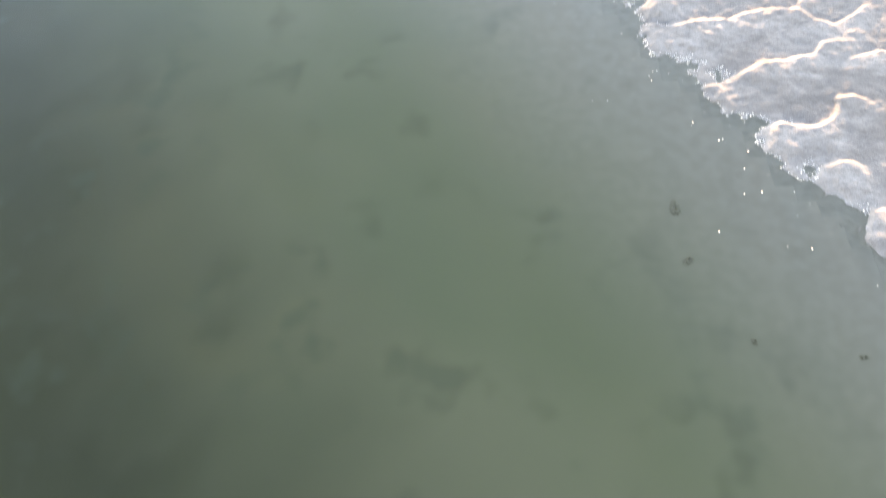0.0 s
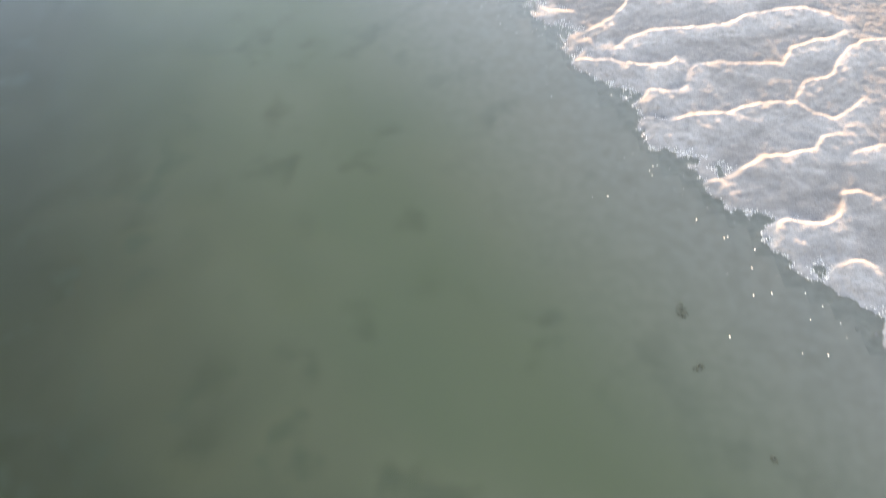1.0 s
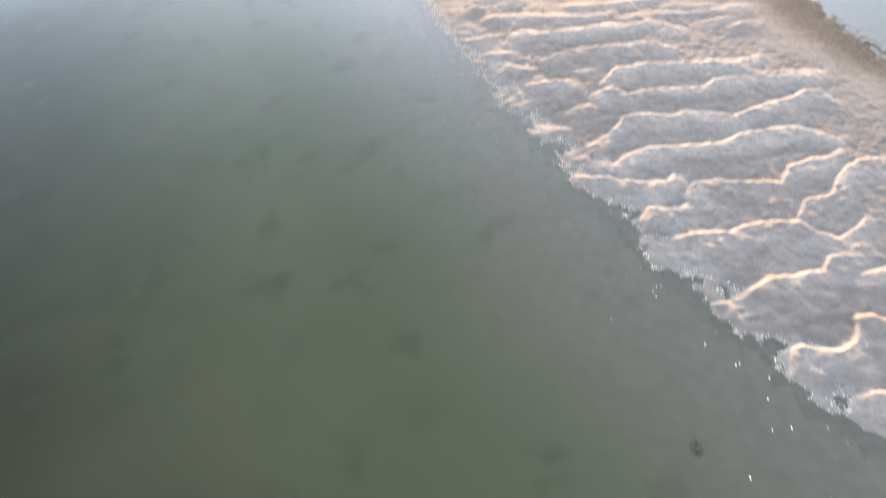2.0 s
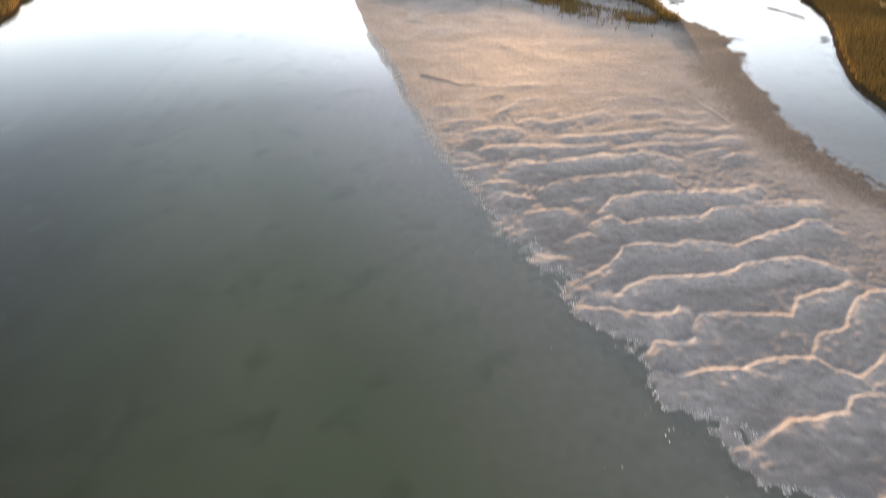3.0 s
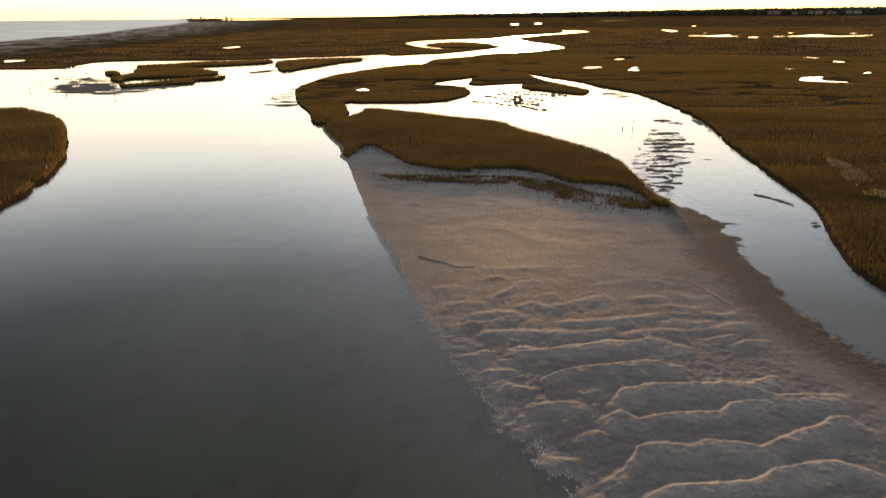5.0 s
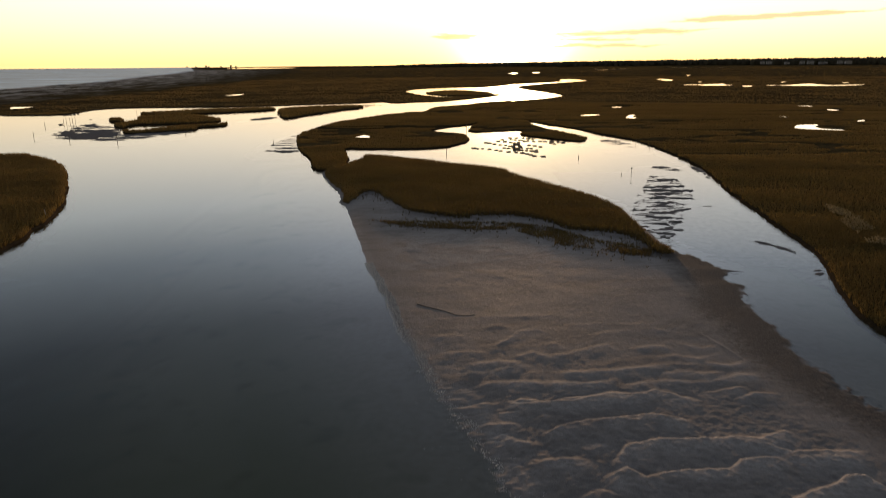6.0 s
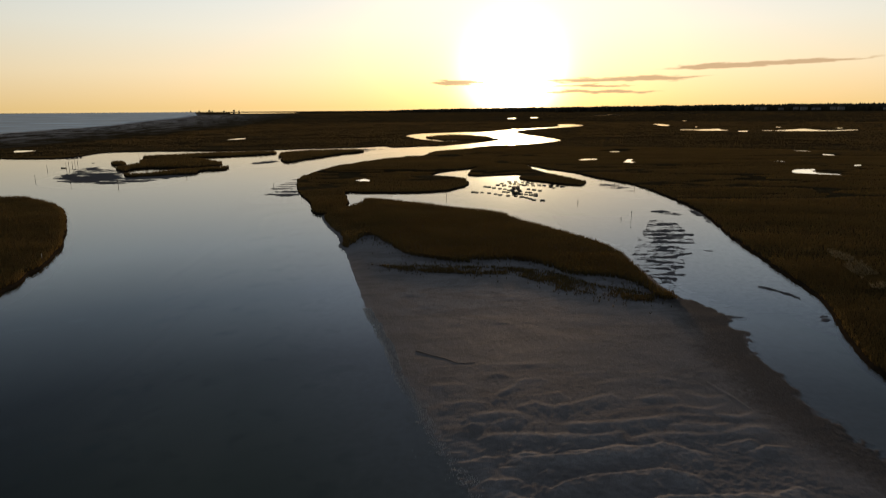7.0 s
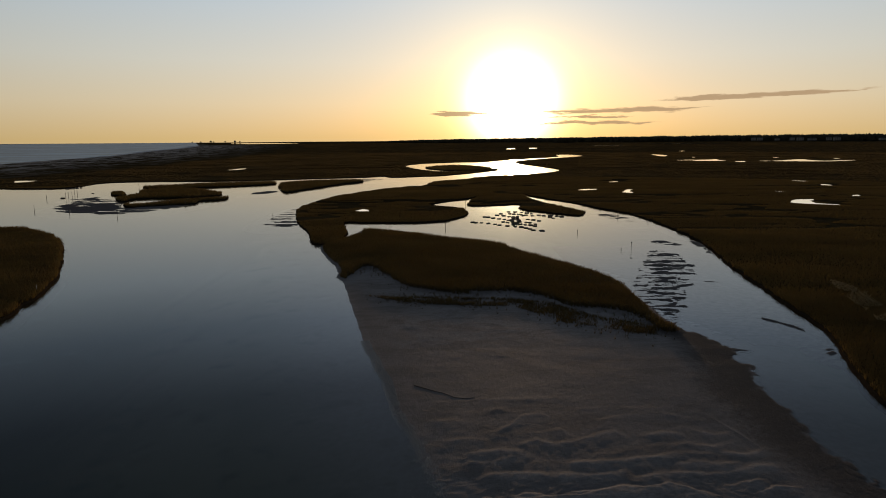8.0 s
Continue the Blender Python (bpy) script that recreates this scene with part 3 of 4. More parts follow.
PONDS = [pond_outline(p) for p in (
    [(57.8, 308.3), (64.4, 321.4), (68.7, 317.8), (63.1, 308.1)],
    [(74.1, 289.4), (82.8, 317.1), (86.7, 320.4), (80.7, 301.0), (79.3, 289.2)],
    [(85.2, 364.1), (90.3, 370.7), (91.9, 368.3), (88.5, 362.1)],
    [(130.3, 254.7), (138.1, 265.9), (147.9, 270.5), (139.4, 256.6), (135.1, 243.9), (138.9, 237.8), (137.7, 234.1), (131.4, 237.1), (124.8, 242.2)],
    [(145.0, 301.2), (145.6, 295.1), (147.9, 292.1), (149.3, 302.6)],
    [(190.6, 371.9), (195.5, 366.9), (190.3, 358.2), (186.6, 362.9)],
    [(192.3, 345.3), (191.5, 333.5), (188.3, 329.9), (186.8, 333.7)],
    [(166.9, 274.8), (173.2, 282.6), (167.7, 272.3), (164.4, 269.9)],
    [(310.0, 645.0), (326.4, 658.0), (356.3, 694.6), (373.2, 709.9), (364.5, 676.8), (361.8, 646.1), (382.8, 658.7), (410.8, 679.1), (390.7, 653.1), (358.0, 625.1), (339.5, 620.4), (318.9, 621.4), (307.6, 625.4)],
    [(302.0, 656.4), (310.4, 659.9), (312.7, 650.6), (302.5, 643.0)],
    [(363.1, 753.1), (368.9, 758.4), (364.0, 743.0), (356.6, 734.4)],
    [(409.7, 717.6), (416.2, 720.4), (412.3, 706.4), (402.2, 697.1)],
    [(375.1, 1095.2), (387.9, 1118.7), (377.4, 1077.8), (365.3, 1056.0)],
    [(280.6, 779.7), (285.3, 785.5), (279.3, 765.2), (274.8, 761.8)],
    [(1183.0, 1921.0), (1205.8, 1942.0), (1137.9, 1822.6), (1101.7, 1783.8)],
    [(494.8, 760.5), (504.7, 769.6), (496.2, 749.9), (485.0, 741.4)],
    [(245.5, 683.8), (271.5, 705.8), (290.4, 730.3), (273.4, 680.3), (266.9, 650.2), (240.3, 646.0)],
    [(275.4, 921.8), (281.8, 891.8), (264.1, 818.0), (250.6, 797.2)],
    [(235.3, 693.4), (257.0, 699.0), (246.7, 678.8), (232.2, 679.0)],
    [(277.5, 648.9), (288.5, 655.0), (272.1, 621.3), (267.0, 621.9)],
    [(-1150.4, 3303.2), (-1239.2, 3797.8), (-820.1, 3373.8), (-833.1, 2949.0), (-939.5, 2878.7)],
    [(-367.4, 3276.0), (-277.2, 3222.0), (-248.1, 2854.1), (-317.4, 2944.7)],
    [(-108.0, 3185.9), (-51.0, 3086.6), (-48.7, 2799.2), (-83.3, 2817.9)],
    [(462.8, 3094.3), (496.0, 2759.2), (439.2, 2466.7), (380.1, 2497.7)],
    [(392.5, 1869.5), (500.7, 1959.3), (429.3, 1738.1), (363.1, 1708.3)],
    [(730.0, 2377.6), (857.3, 2114.1), (768.7, 1915.8), (660.6, 2121.8)],
    [(111.0, 1408.3), (128.3, 1438.2), (117.4, 1342.0), (108.3, 1344.4)],
    [(170.1, 1500.3), (183.9, 1496.3), (168.7, 1392.6), (159.4, 1395.1)],
    [(-35.3, 226.5), (-33.6, 233.6), (-30.6, 229.8), (-30.1, 224.6), (-33.9, 224.7)],
    [(-275.1, 399.6), (-280.1, 410.6), (-265.0, 404.2), (-259.9, 388.5), (-263.6, 383.8)],
    [(-185.1, 523.3), (-186.3, 562.0), (-182.8, 561.6), (-178.1, 541.3), (-179.4, 522.8)])]

# ---- large structure ----
# Sand waves on the bar: each crest is a steep sunward lip with a long slope behind it.
CRESTS = [
    [(13.6, 16.5), (14.5, 17.0), (16.0, 17.8), (17.0, 18.1), (18.2, 18.4), (19.4, 18.6), (20.0, 19.5), (20.8, 19.7), (21.9, 19.7)],
    [(10.3, 21.4), (11.8, 21.3), (14.2, 21.5), (15.3, 21.5), (16.3, 22.1), (17.6, 22.3), (19.4, 22.3), (20.2, 21.5), (21.2, 21.0), (22.3, 21.7), (23.4, 22.6)],
    [(10.5, 22.9), (11.2, 23.7), (12.1, 23.5), (13.1, 23.8), (13.8, 24.4)],
    [(13.6, 25.0), (14.4, 26.0), (15.8, 26.2), (17.7, 26.0), (19.7, 25.9), (20.6, 27.3), (21.9, 28.0), (23.5, 28.4), (24.6, 29.2)],
    [(19.8, 22.7), (20.7, 24.1), (21.6, 24.5), (22.6, 25.0), (24.0, 27.0), (25.2, 28.0), (26.4, 28.1)],
    [(9.7, 27.8), (10.6, 28.7), (12.3, 29.6), (14.1, 29.8), (16.6, 29.8), (17.9, 30.3), (18.8, 30.9), (20.8, 31.3), (22.8, 31.6), (23.7, 31.3), (24.8, 30.4)],
    [(7.1, 26.7), (9.2, 26.7), (10.4, 26.2), (12.8, 26.1), (13.3, 26.9), (13.9, 26.7)],
    [(8.3, 29.8), (9.6, 30.7), (10.6, 31.9), (11.2, 33.0), (12.4, 33.4), (14.6, 33.1), (15.8, 33.7), (17.4, 33.4), (18.8, 32.9), (19.7, 33.4), (21.6, 34.3), (23.8, 35.3), (24.7, 36.0), (25.9, 36.0), (26.6, 34.9)],
    [(9.7, 35.9), (11.1, 36.8), (12.1, 35.8), (13.9, 36.4), (17.6, 36.6), (18.7, 37.6), (20.5, 37.8), (22.6, 38.1), (23.7, 38.7), (27.0, 38.6)],
    [(6.6, 40.9), (7.8, 41.8), (9.5, 42.4), (12.3, 42.9), (14.6, 43.3), (16.7, 42.4)],
    [(10.6, 37.6), (11.6, 39.2), (13.4, 39.8), (16.5, 40.0), (19.1, 40.2), (21.2, 40.0), (23.4, 41.3)],
    [(4.2, 45.1), (5.6, 45.1), (8.9, 45.3), (12.0, 46.3), (13.9, 46.3), (15.9, 46.9), (18.4, 45.5)],
    [(15.6, 13.5), (16.6, 13.7), (17.7, 13.5), (18.5, 13.5), (19.1, 13.9), (19.6, 14.8), (19.7, 15.4), (20.6, 15.5), (21.6, 15.2)],
    [(17.3, 10.3), (18.0, 11.1), (18.7, 11.2), (19.3, 11.1), (19.8, 10.8)],
    [(20.7, 18.0), (21.5, 18.5), (23.1, 18.9)],
    [(19.1, 7.5), (19.5, 8.2), (20.2, 8.4)],
    [(19.5, 22.5), (20.3, 23.9), (21.1, 24.5), (22.2, 24.7), (23.0, 26.0), (24.1, 27.3), (25.4, 28.0), (26.8, 28.2)],
    [(20.5, 39.8), (22.6, 38.6), (24.3, 38.9), (27.2, 38.9)],
]
LOW_CRESTS = [
    [(-2.2, 62.3), (3.2, 62.6), (7.9, 62.7), (10.8, 63.0)],
    [(0.3, 59.5), (2.0, 59.6), (4.2, 60.4), (5.8, 59.4)],
    [(3.2, 55.3), (4.9, 56.9), (6.1, 58.7), (7.9, 59.3), (8.8, 58.5)],
    [(8.1, 55.6), (9.2, 56.0), (10.0, 54.9)],
    [(5.6, 53.3), (7.0, 53.9), (8.4, 53.0), (10.1, 53.6), (12.2, 54.8), (14.0, 55.6), (14.7, 54.6)],
    [(13.1, 57.7), (14.9, 58.7), (17.1, 59.4), (19.2, 59.5), (20.8, 58.9)],
    [(16.3, 54.8), (18.1, 55.4), (19.7, 55.2)],
    [(8.9, 49.8), (11.3, 50.2), (13.2, 50.4), (15.7, 50.8), (17.7, 51.5), (19.6, 51.9), (21.3, 51.4)],
    [(13.4, 47.5), (16.2, 48.3), (18.0, 48.5), (19.6, 48.3), (21.6, 48.8), (23.7, 49.8), (25.4, 49.8)],
    [(8.6, 45.8), (10.6, 45.9), (12.4, 46.5), (14.0, 46.4), (15.4, 45.5)],
    [(21.5, 52.2), (23.7, 51.5), (25.7, 52.6)],
    [(21.4, 45.5), (23.6, 46.6), (25.3, 46.7)],
    [(8.8, 38.9), (9.6, 39.4), (10.6, 39.3)],
    [(-0.3, 49.5), (1.2, 50.4), (2.4, 50.4)],
    [(3.0, 50.4), (4.5, 51.2), (6.1, 51.6)],
    [(-1.0, 54.0), (0.6, 54.3), (2.5, 54.1)],
    [(5.5, 42.5), (6.6, 43.2), (7.4, 42.8)],
    [(4.1, 45.2), (5.3, 45.7), (6.6, 45.2)],
    [(23.3, 59.3), (24.2, 57.2), (25.0, 54.8), (25.5, 52.9)],
    [(5.9, 37.6), (7.2, 37.8), (9.0, 37.6)],
    [(0.9, 51.8), (3.7, 52.3), (5.8, 52.0)],
    [(11.1, 60.3), (14.7, 61.0), (18.1, 60.6), (20.3, 61.0)],
    [(-2.1, 57.9), (-0.4, 58.1), (1.6, 57.6)],
    [(17.5, 52.9), (19.5, 53.5), (21.5, 52.9), (23.7, 54.0)],
    [(2.0, 48.1), (3.8, 48.7), (5.5, 48.5), (7.2, 48.1)],
    [(20.9, 56.0), (22.5, 55.2), (24.4, 55.8)],
    [(7.5, 48.1), (9.3, 48.3), (11.3, 48.1), (13.4, 48.7)],
    [(17.3, 50.0), (19.1, 50.3), (20.7, 49.7), (22.7, 50.4)],
    [(3.2, 43.6), (4.6, 43.9), (5.9, 43.6)],
    [(19.6, 46.4), (21.5, 47.2), (23.1, 47.7)],
    [(0.5, 44.6), (1.9, 45.1), (3.3, 44.8)],
    [(1.8, 42.0), (3.4, 42.3), (4.9, 41.9)],
    [(4.5, 37.1), (6.3, 37.7), (7.9, 37.3), (9.2, 37.5)],
    [(7.4, 33.8), (8.7, 34.5), (9.8, 34.2)],
    [(2.1, 40.0), (3.5, 40.8), (4.3, 40.0), (5.6, 39.5)],
]


def dunes(x, y):
    h = np.zeros_like(x)
    bend = (waves(x, y, 1.9, 5) - 0.5) * 0.45
    uneven = 0.45 + 0.95 * waves(x, y, 2.0, 12, 2)
    for k, line in enumerate(CRESTS + LOW_CRESTS):
        full = 0.175 if k < len(CRESTS) else 0.115 * np.clip((67 - y) / 17, 0.25, 1)
        cx, cy = np.array(line).T
        order = np.argsort(cx)
        top = np.interp(x, cx[order], cy[order]) + bend
        ends = np.clip((x - cx.min() + 0.9) / 1.8, 0, 1) * np.clip((cx.max() + 0.9 - x) / 1.8, 0, 1)
        s = top - y
        long, lee = (1.45, 0.28) if k < len(CRESTS) else (2.6, 0.4)
        slope = 1.0 / (1.0 + (np.maximum(s, 0) / long) ** 2.6) if k < len(CRESTS) else np.clip(1 - s / 2.6, 0, 1) ** 1.3
        body = np.where(s >= 0, slope, np.clip(1 + s / lee, 0, 1) ** 1.1)
        h = np.maximum(h, full * uneven * ends * ends * (3 - 2 * ends) * body)
    # smaller, crowded sand waves between and beside them
    warp = 2.4 * waves(x * 0.5, y * 0.4, 3.2, 1, 2) + 0.45 * waves(x, y * 0.6, 1.5, 2, 2)
    phase = y / 2.1 + warp
    saw, row = phase - np.floor(phase), np.floor(phase)
    lip = np.where(saw < 0.74, (saw / 0.74) ** 1.5, ((1 - saw) / 0.26) ** 1.2)
    piece = np.clip(3.0 * waves(x, row * 37.0, 3.6, 13, 2) - 0.75, 0.3, 1.0)
    strength = np.clip((y - 40) / 6, 0, 1) * np.clip((68 - y) / 16, 0, 1) + 0.4 * np.clip((x - 24) / 3, 0, 1) * np.clip((43 - y) / 4, 0, 1)
    h = np.maximum(h, 0.03 * strength * piece * lip * np.clip((30 - x) / 6, 0.0, 1))
    return h


def bar_height(x, y):
    d = signed(x, y, BAR)
    base = np.where(d > 0, 0.40 * (1 - np.exp(-np.maximum(d, 0) / 8.0)), np.maximum(d * 0.06, -3.2)) - 0.055 * np.clip((48 - y) / 16, 0, 1) + 0.01
    isle = np.clip(signed(x, y, ISLAND) / 1.5 + 0.6, 0, 1)
    far = np.clip((d + 2.2) / 3.5, 0, 1)
    rim = np.clip((d + 1.5) / 2, 0, 1) * np.clip((6.5 - d) / 4, 0, 1) * np.clip((62 - y) / 15, 0, 1) * np.clip((edge_distance(x, y, EAST_RIM, closed=False) - 7) / 4, 0, 1)
    lumps = np.clip(waves(x, y, 1.5, 14, 3) * 2.4 - 0.9, 0, 1) * np.interp(y, [30, 42], [0.155, 0.05]) * rim
    fringe = np.clip(1 - edge_distance(x, y, EAST_RIM, closed=False) / 1.6, 0, 1)
    lumps += (waves(x, y * 0.7, 0.9, 15, 4) - 0.45) * 0.13 * fringe
    swale = (waves(x, y, 18, 4, 2) - 0.5) * 0.20 * np.clip(d / 6, 0, 1)
    drift = (waves(x * 0.75 + 3 * waves(x, y, 9, 3, 2), y * 0.8 + 3 * waves(x, y, 7, 8, 2), 2.6, 33, 5) - 0.5) * 0.13 * np.clip((y - 54) / 8, 0, 1) * np.clip(d / 5, 0, 1) * np.clip((150 - y) / 30, 0, 1)
    crumb = (waves(x, y, 0.42, 27, 2) - 0.5) * 0.18 * np.exp(-np.abs(d) / 1.1) * np.clip((58 - y) / 14, 0.06, 1)
    rough = (waves(x, y, 0.55, 6, 2) - 0.5) * 0.075 + (waves(x, y, 0.26, 11, 2) - 0.5) * 0.085
    waved = dunes(x, y)
    flooded = 0.075 * np.clip((34 - y) / 10, 0, 1) * np.clip(1 - d / 6.5, 0, 1) * (1 - np.clip(waved / 0.11, 0, 1))
    return base - flooded + waved * far + lumps + isle * 0.22 + swale + drift + crumb + rough * np.clip((edge_distance(x, y, EAST_RIM, closed=False) - 3) / 7, 0.25, 1) * far * np.clip((64 - y) / 26, 0.10, 1)


def bar_wet(x, y, z):
    """Damp where the sand lies low: near the water and in the troughs between sand waves."""
    d = signed(x, y, BAR)
    low_or_near = np.clip(1.0 - (z - 0.02) / 0.20, 0, 1) * np.clip(1.0 - d / 14, 0.25, 1) * 0.6
    trough = np.clip(1.0 - dunes(x, y) / 0.15, 0, 1) * np.clip((90 - y) / 20, 0, 1) * np.clip(d / 2.5 - 0.2, 0, 1)
    flat = np.clip((y - 58) / 8, 0, 1) * np.clip(d / 4, 0, 1) * np.clip(2.2 * waves(x * 0.5, y * 0.6, 6, 31, 5) - 0.78, 0, 0.7)
    strip = np.clip(1 - np.abs(signed(x, y, ISLAND) + 1.5) / 5.0, 0, 1)
    # below y = 32 raised by y alone, so the near end is darker
    low_or_near = np.maximum(low_or_near, np.clip((32 - y) / 18, 0, 0.5))
    margin = 0.9 * np.clip((y - 36) / 14, 0, 1) * np.clip(1 - edge_distance(x, y, BAR_WEST[:23], closed=False) / 6.5, 0, 1) ** 0.5 * np.clip(z / 0.06, 0.25, 1)
    return np.maximum(np.maximum(np.maximum(low_or_near, trough), flat), margin) * (1 - 0.8 * strip)


def bar_mud(x, y, z):
    east = edge_distance(x, y, EAST_RIM, closed=False)
    return np.clip(1.2 - east / np.interp(y, [30, 48, 70, 90], [4.5, 6.5, 8.0, 6.0]), 0, 1)


bar_ys = np.concatenate([np.arange(-20, 4, 0.8), np.arange(4, 48, 0.115), np.arange(48, 92, 0.28), np.arange(92, 190, 0.9)])
bar_xs = np.concatenate([np.arange(-48, -16, 0.9), np.arange(-16, 3, 0.25), np.arange(3, 34, 0.125), np.arange(34, 36, 0.4), np.arange(36, 70, 0.9)])
sandbar = sheet("sandbar", bar_xs, bar_ys, bar_height, SAND, lambda x, y, z: z > -0.95, (("wet", bar_wet), ("mud", bar_mud)))
tagged(sandbar, "pale rippled tidal sandbar with sunlit crests and wet troughs", "sandbar", kind="structure")


def bed_height(x, y):
    d = signed(x, y, BAR)
    uneven = np.clip((-d - 17) / 6, 0, 1)
    z = np.interp(-d, [0, 16.6, 42], [-0.04, -1.04, -2.9]) + uneven * ((waves(x, y, 6.0, 3) - 0.5) * 0.3 - 0.15 * np.clip(waves(x, y, 3.2, 9, 2) * 4 - 2.6, 0, 1))
    return np.where(d > 0, -0.9, z)


far_axis = np.array([60, 85, 120, 180, 280, 450, 800, 1500, 2800, 4990.0])
bed_axis = np.concatenate([-far_axis[::-1], np.arange(-54, 55, 0.9), far_axis])
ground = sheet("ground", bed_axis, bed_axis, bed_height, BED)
tagged(ground, "channel bed with dark weed patches, painted green and dark with depth", "seabed", kind="structure")

ring_n = 96
circle = [(4985 * math.cos(2 * math.pi * i / ring_n), 4985 * math.sin(2 * math.pi * i / ring_n), 0) for i in range(ring_n)]
water = mesh_object("water", circle, [list(range(ring_n))], WATER)
tagged(water, "calm glassy greenish estuary water reflecting the evening sky", "water", kind="structure")

sea_edge = [(-445, 400), (-445, -900), (-4400, -900), (-4700, 1500), (-4100, 2850), (-3000, 3980), (-2200, 4470), (-1740, 4660), (-1750, 4350)]
sea_poly = [(x + 12, y) for x, y in COAST] + sea_edge[1:]
sea = mesh_object("sea", [(x, y, 0.06) for x, y in sea_poly], [list(range(len(sea_poly)))], SEA)
tagged(sea, "blue-grey open sea with low swell beyond the beach", "sea", kind="structure")

top, bank_v, bank_f = land("marsh_ground", MAINLAND, 0.34, ((0, 260, 4.0), (260, 1000, 13.0), (1000, 5000, 80.0)))
dune = top.data.attributes.new("dune", "FLOAT", "POINT")
co = np.empty(len(top.data.vertices) * 3, np.float32)
top.data.vertices.foreach_get("co", co)
co = co.reshape(-1, 3)
near_sea = np.clip(1.25 - edge_distance(co[:, 0], co[:, 1], COAST, closed=False) / (85 + 0.08 * co[:, 1]), 0, 1)
co[:, 2] += near_sea * 3.0 * waves(co[:, 0], co[:, 1], 60, 2)
top.data.vertices.foreach_set("co", co.ravel())
dune.data.foreach_set("value", near_sea.astype(np.float32))
tagged(top, "wide brown salt marsh reaching to the horizon", "marsh", kind="structure")
rim = mesh_object("bank", bank_v, bank_f, PEAT, top, "dark wet peat bank", smooth=True)

for k, poly in enumerate(PONDS):
    pool_sheet = mesh_object(f"pond_{k + 1}", [(x, y, 0.5) for x, y in poly], [list(range(len(poly)))], POND)
    tagged(pool_sheet, "still tidal pool in the marsh mirroring the bright sky", "pool", kind="structure")

# ---- marsh islands ----


def marsh_island(label, outline, cell, height, width, count=3):
    thing = tagged(new("marsh_island"), label, "island", "marsh islands")
    q = flow(outline, shore_step, 0.4, seed=6.0)
    _, v, f = land("mud_platform", q, 0.32, ((0, 2000, max(cell * 4, 3.0)),), parent=thing)
    mesh_object("bank", v, f, PEAT, thing, "dark wet peat bank", smooth=True)
    x, y = spots([q], cell)
    tall = height * (0.7 + 0.6 * waves(x, y, 12, 5))
    grass_object("grass", [blades(x, y, np.full(len(x), 0.3), tall, np.full(len(x), width), count=count)], GRASS, thing, "golden brown cordgrass")
    return thing


marsh_island("low marsh island of olive brown cordgrass with dark bank", LEFT_ISLAND, 0.38, 0.95, 0.15, 4)
marsh_island("long thin marsh island of brown cordgrass", STRIP_ISLAND, 1.0, 1.0, 0.5)
marsh_island("small rounded marsh island of brown cordgrass", ROUND_ISLAND, 1.0, 1.0, 0.5)
marsh_island("broad dark marsh island in the channel", BROAD_ISLAND, 0.8, 1.1, 0.4)
marsh_island("low ragged marsh island beside a mudflat", LOW_ISLAND, 0.8, 0.9, 0.4)
marsh_island("tiny tuft of marsh grass in open water", TUFT_ISLAND, 0.6, 1.0, 0.35)
marsh_island("marsh island inside the bright pool", POOL_ISLAND, 2.0, 1.0, 0.9)

# grass of the sandbar's island, the thin strip before it, and the mainland
gx, gy = spots([ISLAND], 0.33)
gz = bar_height(gx, gy) - 0.05
tall = 0.85 * (0.7 + 0.6 * waves(gx, gy, 10, 5))
grass_object("island_grass", [blades(gx, gy, gz, tall, np.full(len(gx), 0.10), count=5)], GRASS, None,
             "dense golden brown cordgrass on the sandbar's island")
gx, gy = spots([SPARSE_GRASS], 0.22)
ok = waves(gx, gy, 2.2, 3, 4) + RNG.uniform(-0.15, 0.15, len(gx)) > 0.38
tx, ty = RNG.uniform(-30, 32, 24000), RNG.uniform(78, 165, 24000)
near_grass = np.minimum(np.abs(signed(tx, ty, ISLAND)), np.abs(signed(tx, ty, SPARSE_GRASS)))
tuft = (RNG.random(len(tx)) < 1.1 * np.exp(-near_grass / 1.0)) & (waves(tx, ty, 2.0, 18, 3) > 0.5) & (signed(tx, ty, BAR) > 2.5)
gx, gy = np.concatenate([gx[ok], tx[tuft]]), np.concatenate([gy[ok], ty[tuft]])
grass_object("sparse_grass", [blades(gx, gy, bar_height(gx, gy) - 0.03, 0.25 + 0.4 * waves(gx, gy, 1.5, 8), np.full(len(gx), 0.07), count=4)], GRASS, None,
             "thin strip of low beach grass on pale sand")
blocks = []
for cell, near, far, wide, count in ((0.32, 0, 120, 0.085, 5), (0.46, 120, 190, 0.14, 4), (0.56, 190, 420, 0.28, 3), (2.4, 420, 1100, 1.4, 2), (13.0, 1100, 3000, 7.0, 2)):
    gx, gy = spots([MAINLAND], cell, near, far, [p for p in PONDS if math.hypot(*p[0]) < far + 60], (-42, 62))
    beach = edge_distance(gx, gy, COAST, closed=False)
    creeks = waves(gx * 0.45, gy * 1.5, 34 if cell < 3 else 90, 21, 4)
    ok = ((beach > 40 + 0.02 * gy) & ((beach > 110 + 0.10 * gy) | (waves(gx, gy, 24, 3, 4) < 0.52))) & (np.abs(creeks - 0.5) > 0.006 + 0.022 * (cell > 0.5))
    gx, gy, creeks = gx[ok], gy[ok], creeks[ok]
    tall = (0.85 - 0.25 * (cell > 0.5) - 0.25 * (cell > 2)) * (0.45 + 0.6 * waves(gx, gy, 16, 5) + 0.9 * np.abs(creeks - 0.5))
    blocks.append(blades(gx, gy, np.full(len(gx), 0.26), tall, np.full(len(gx), wide), count=count))
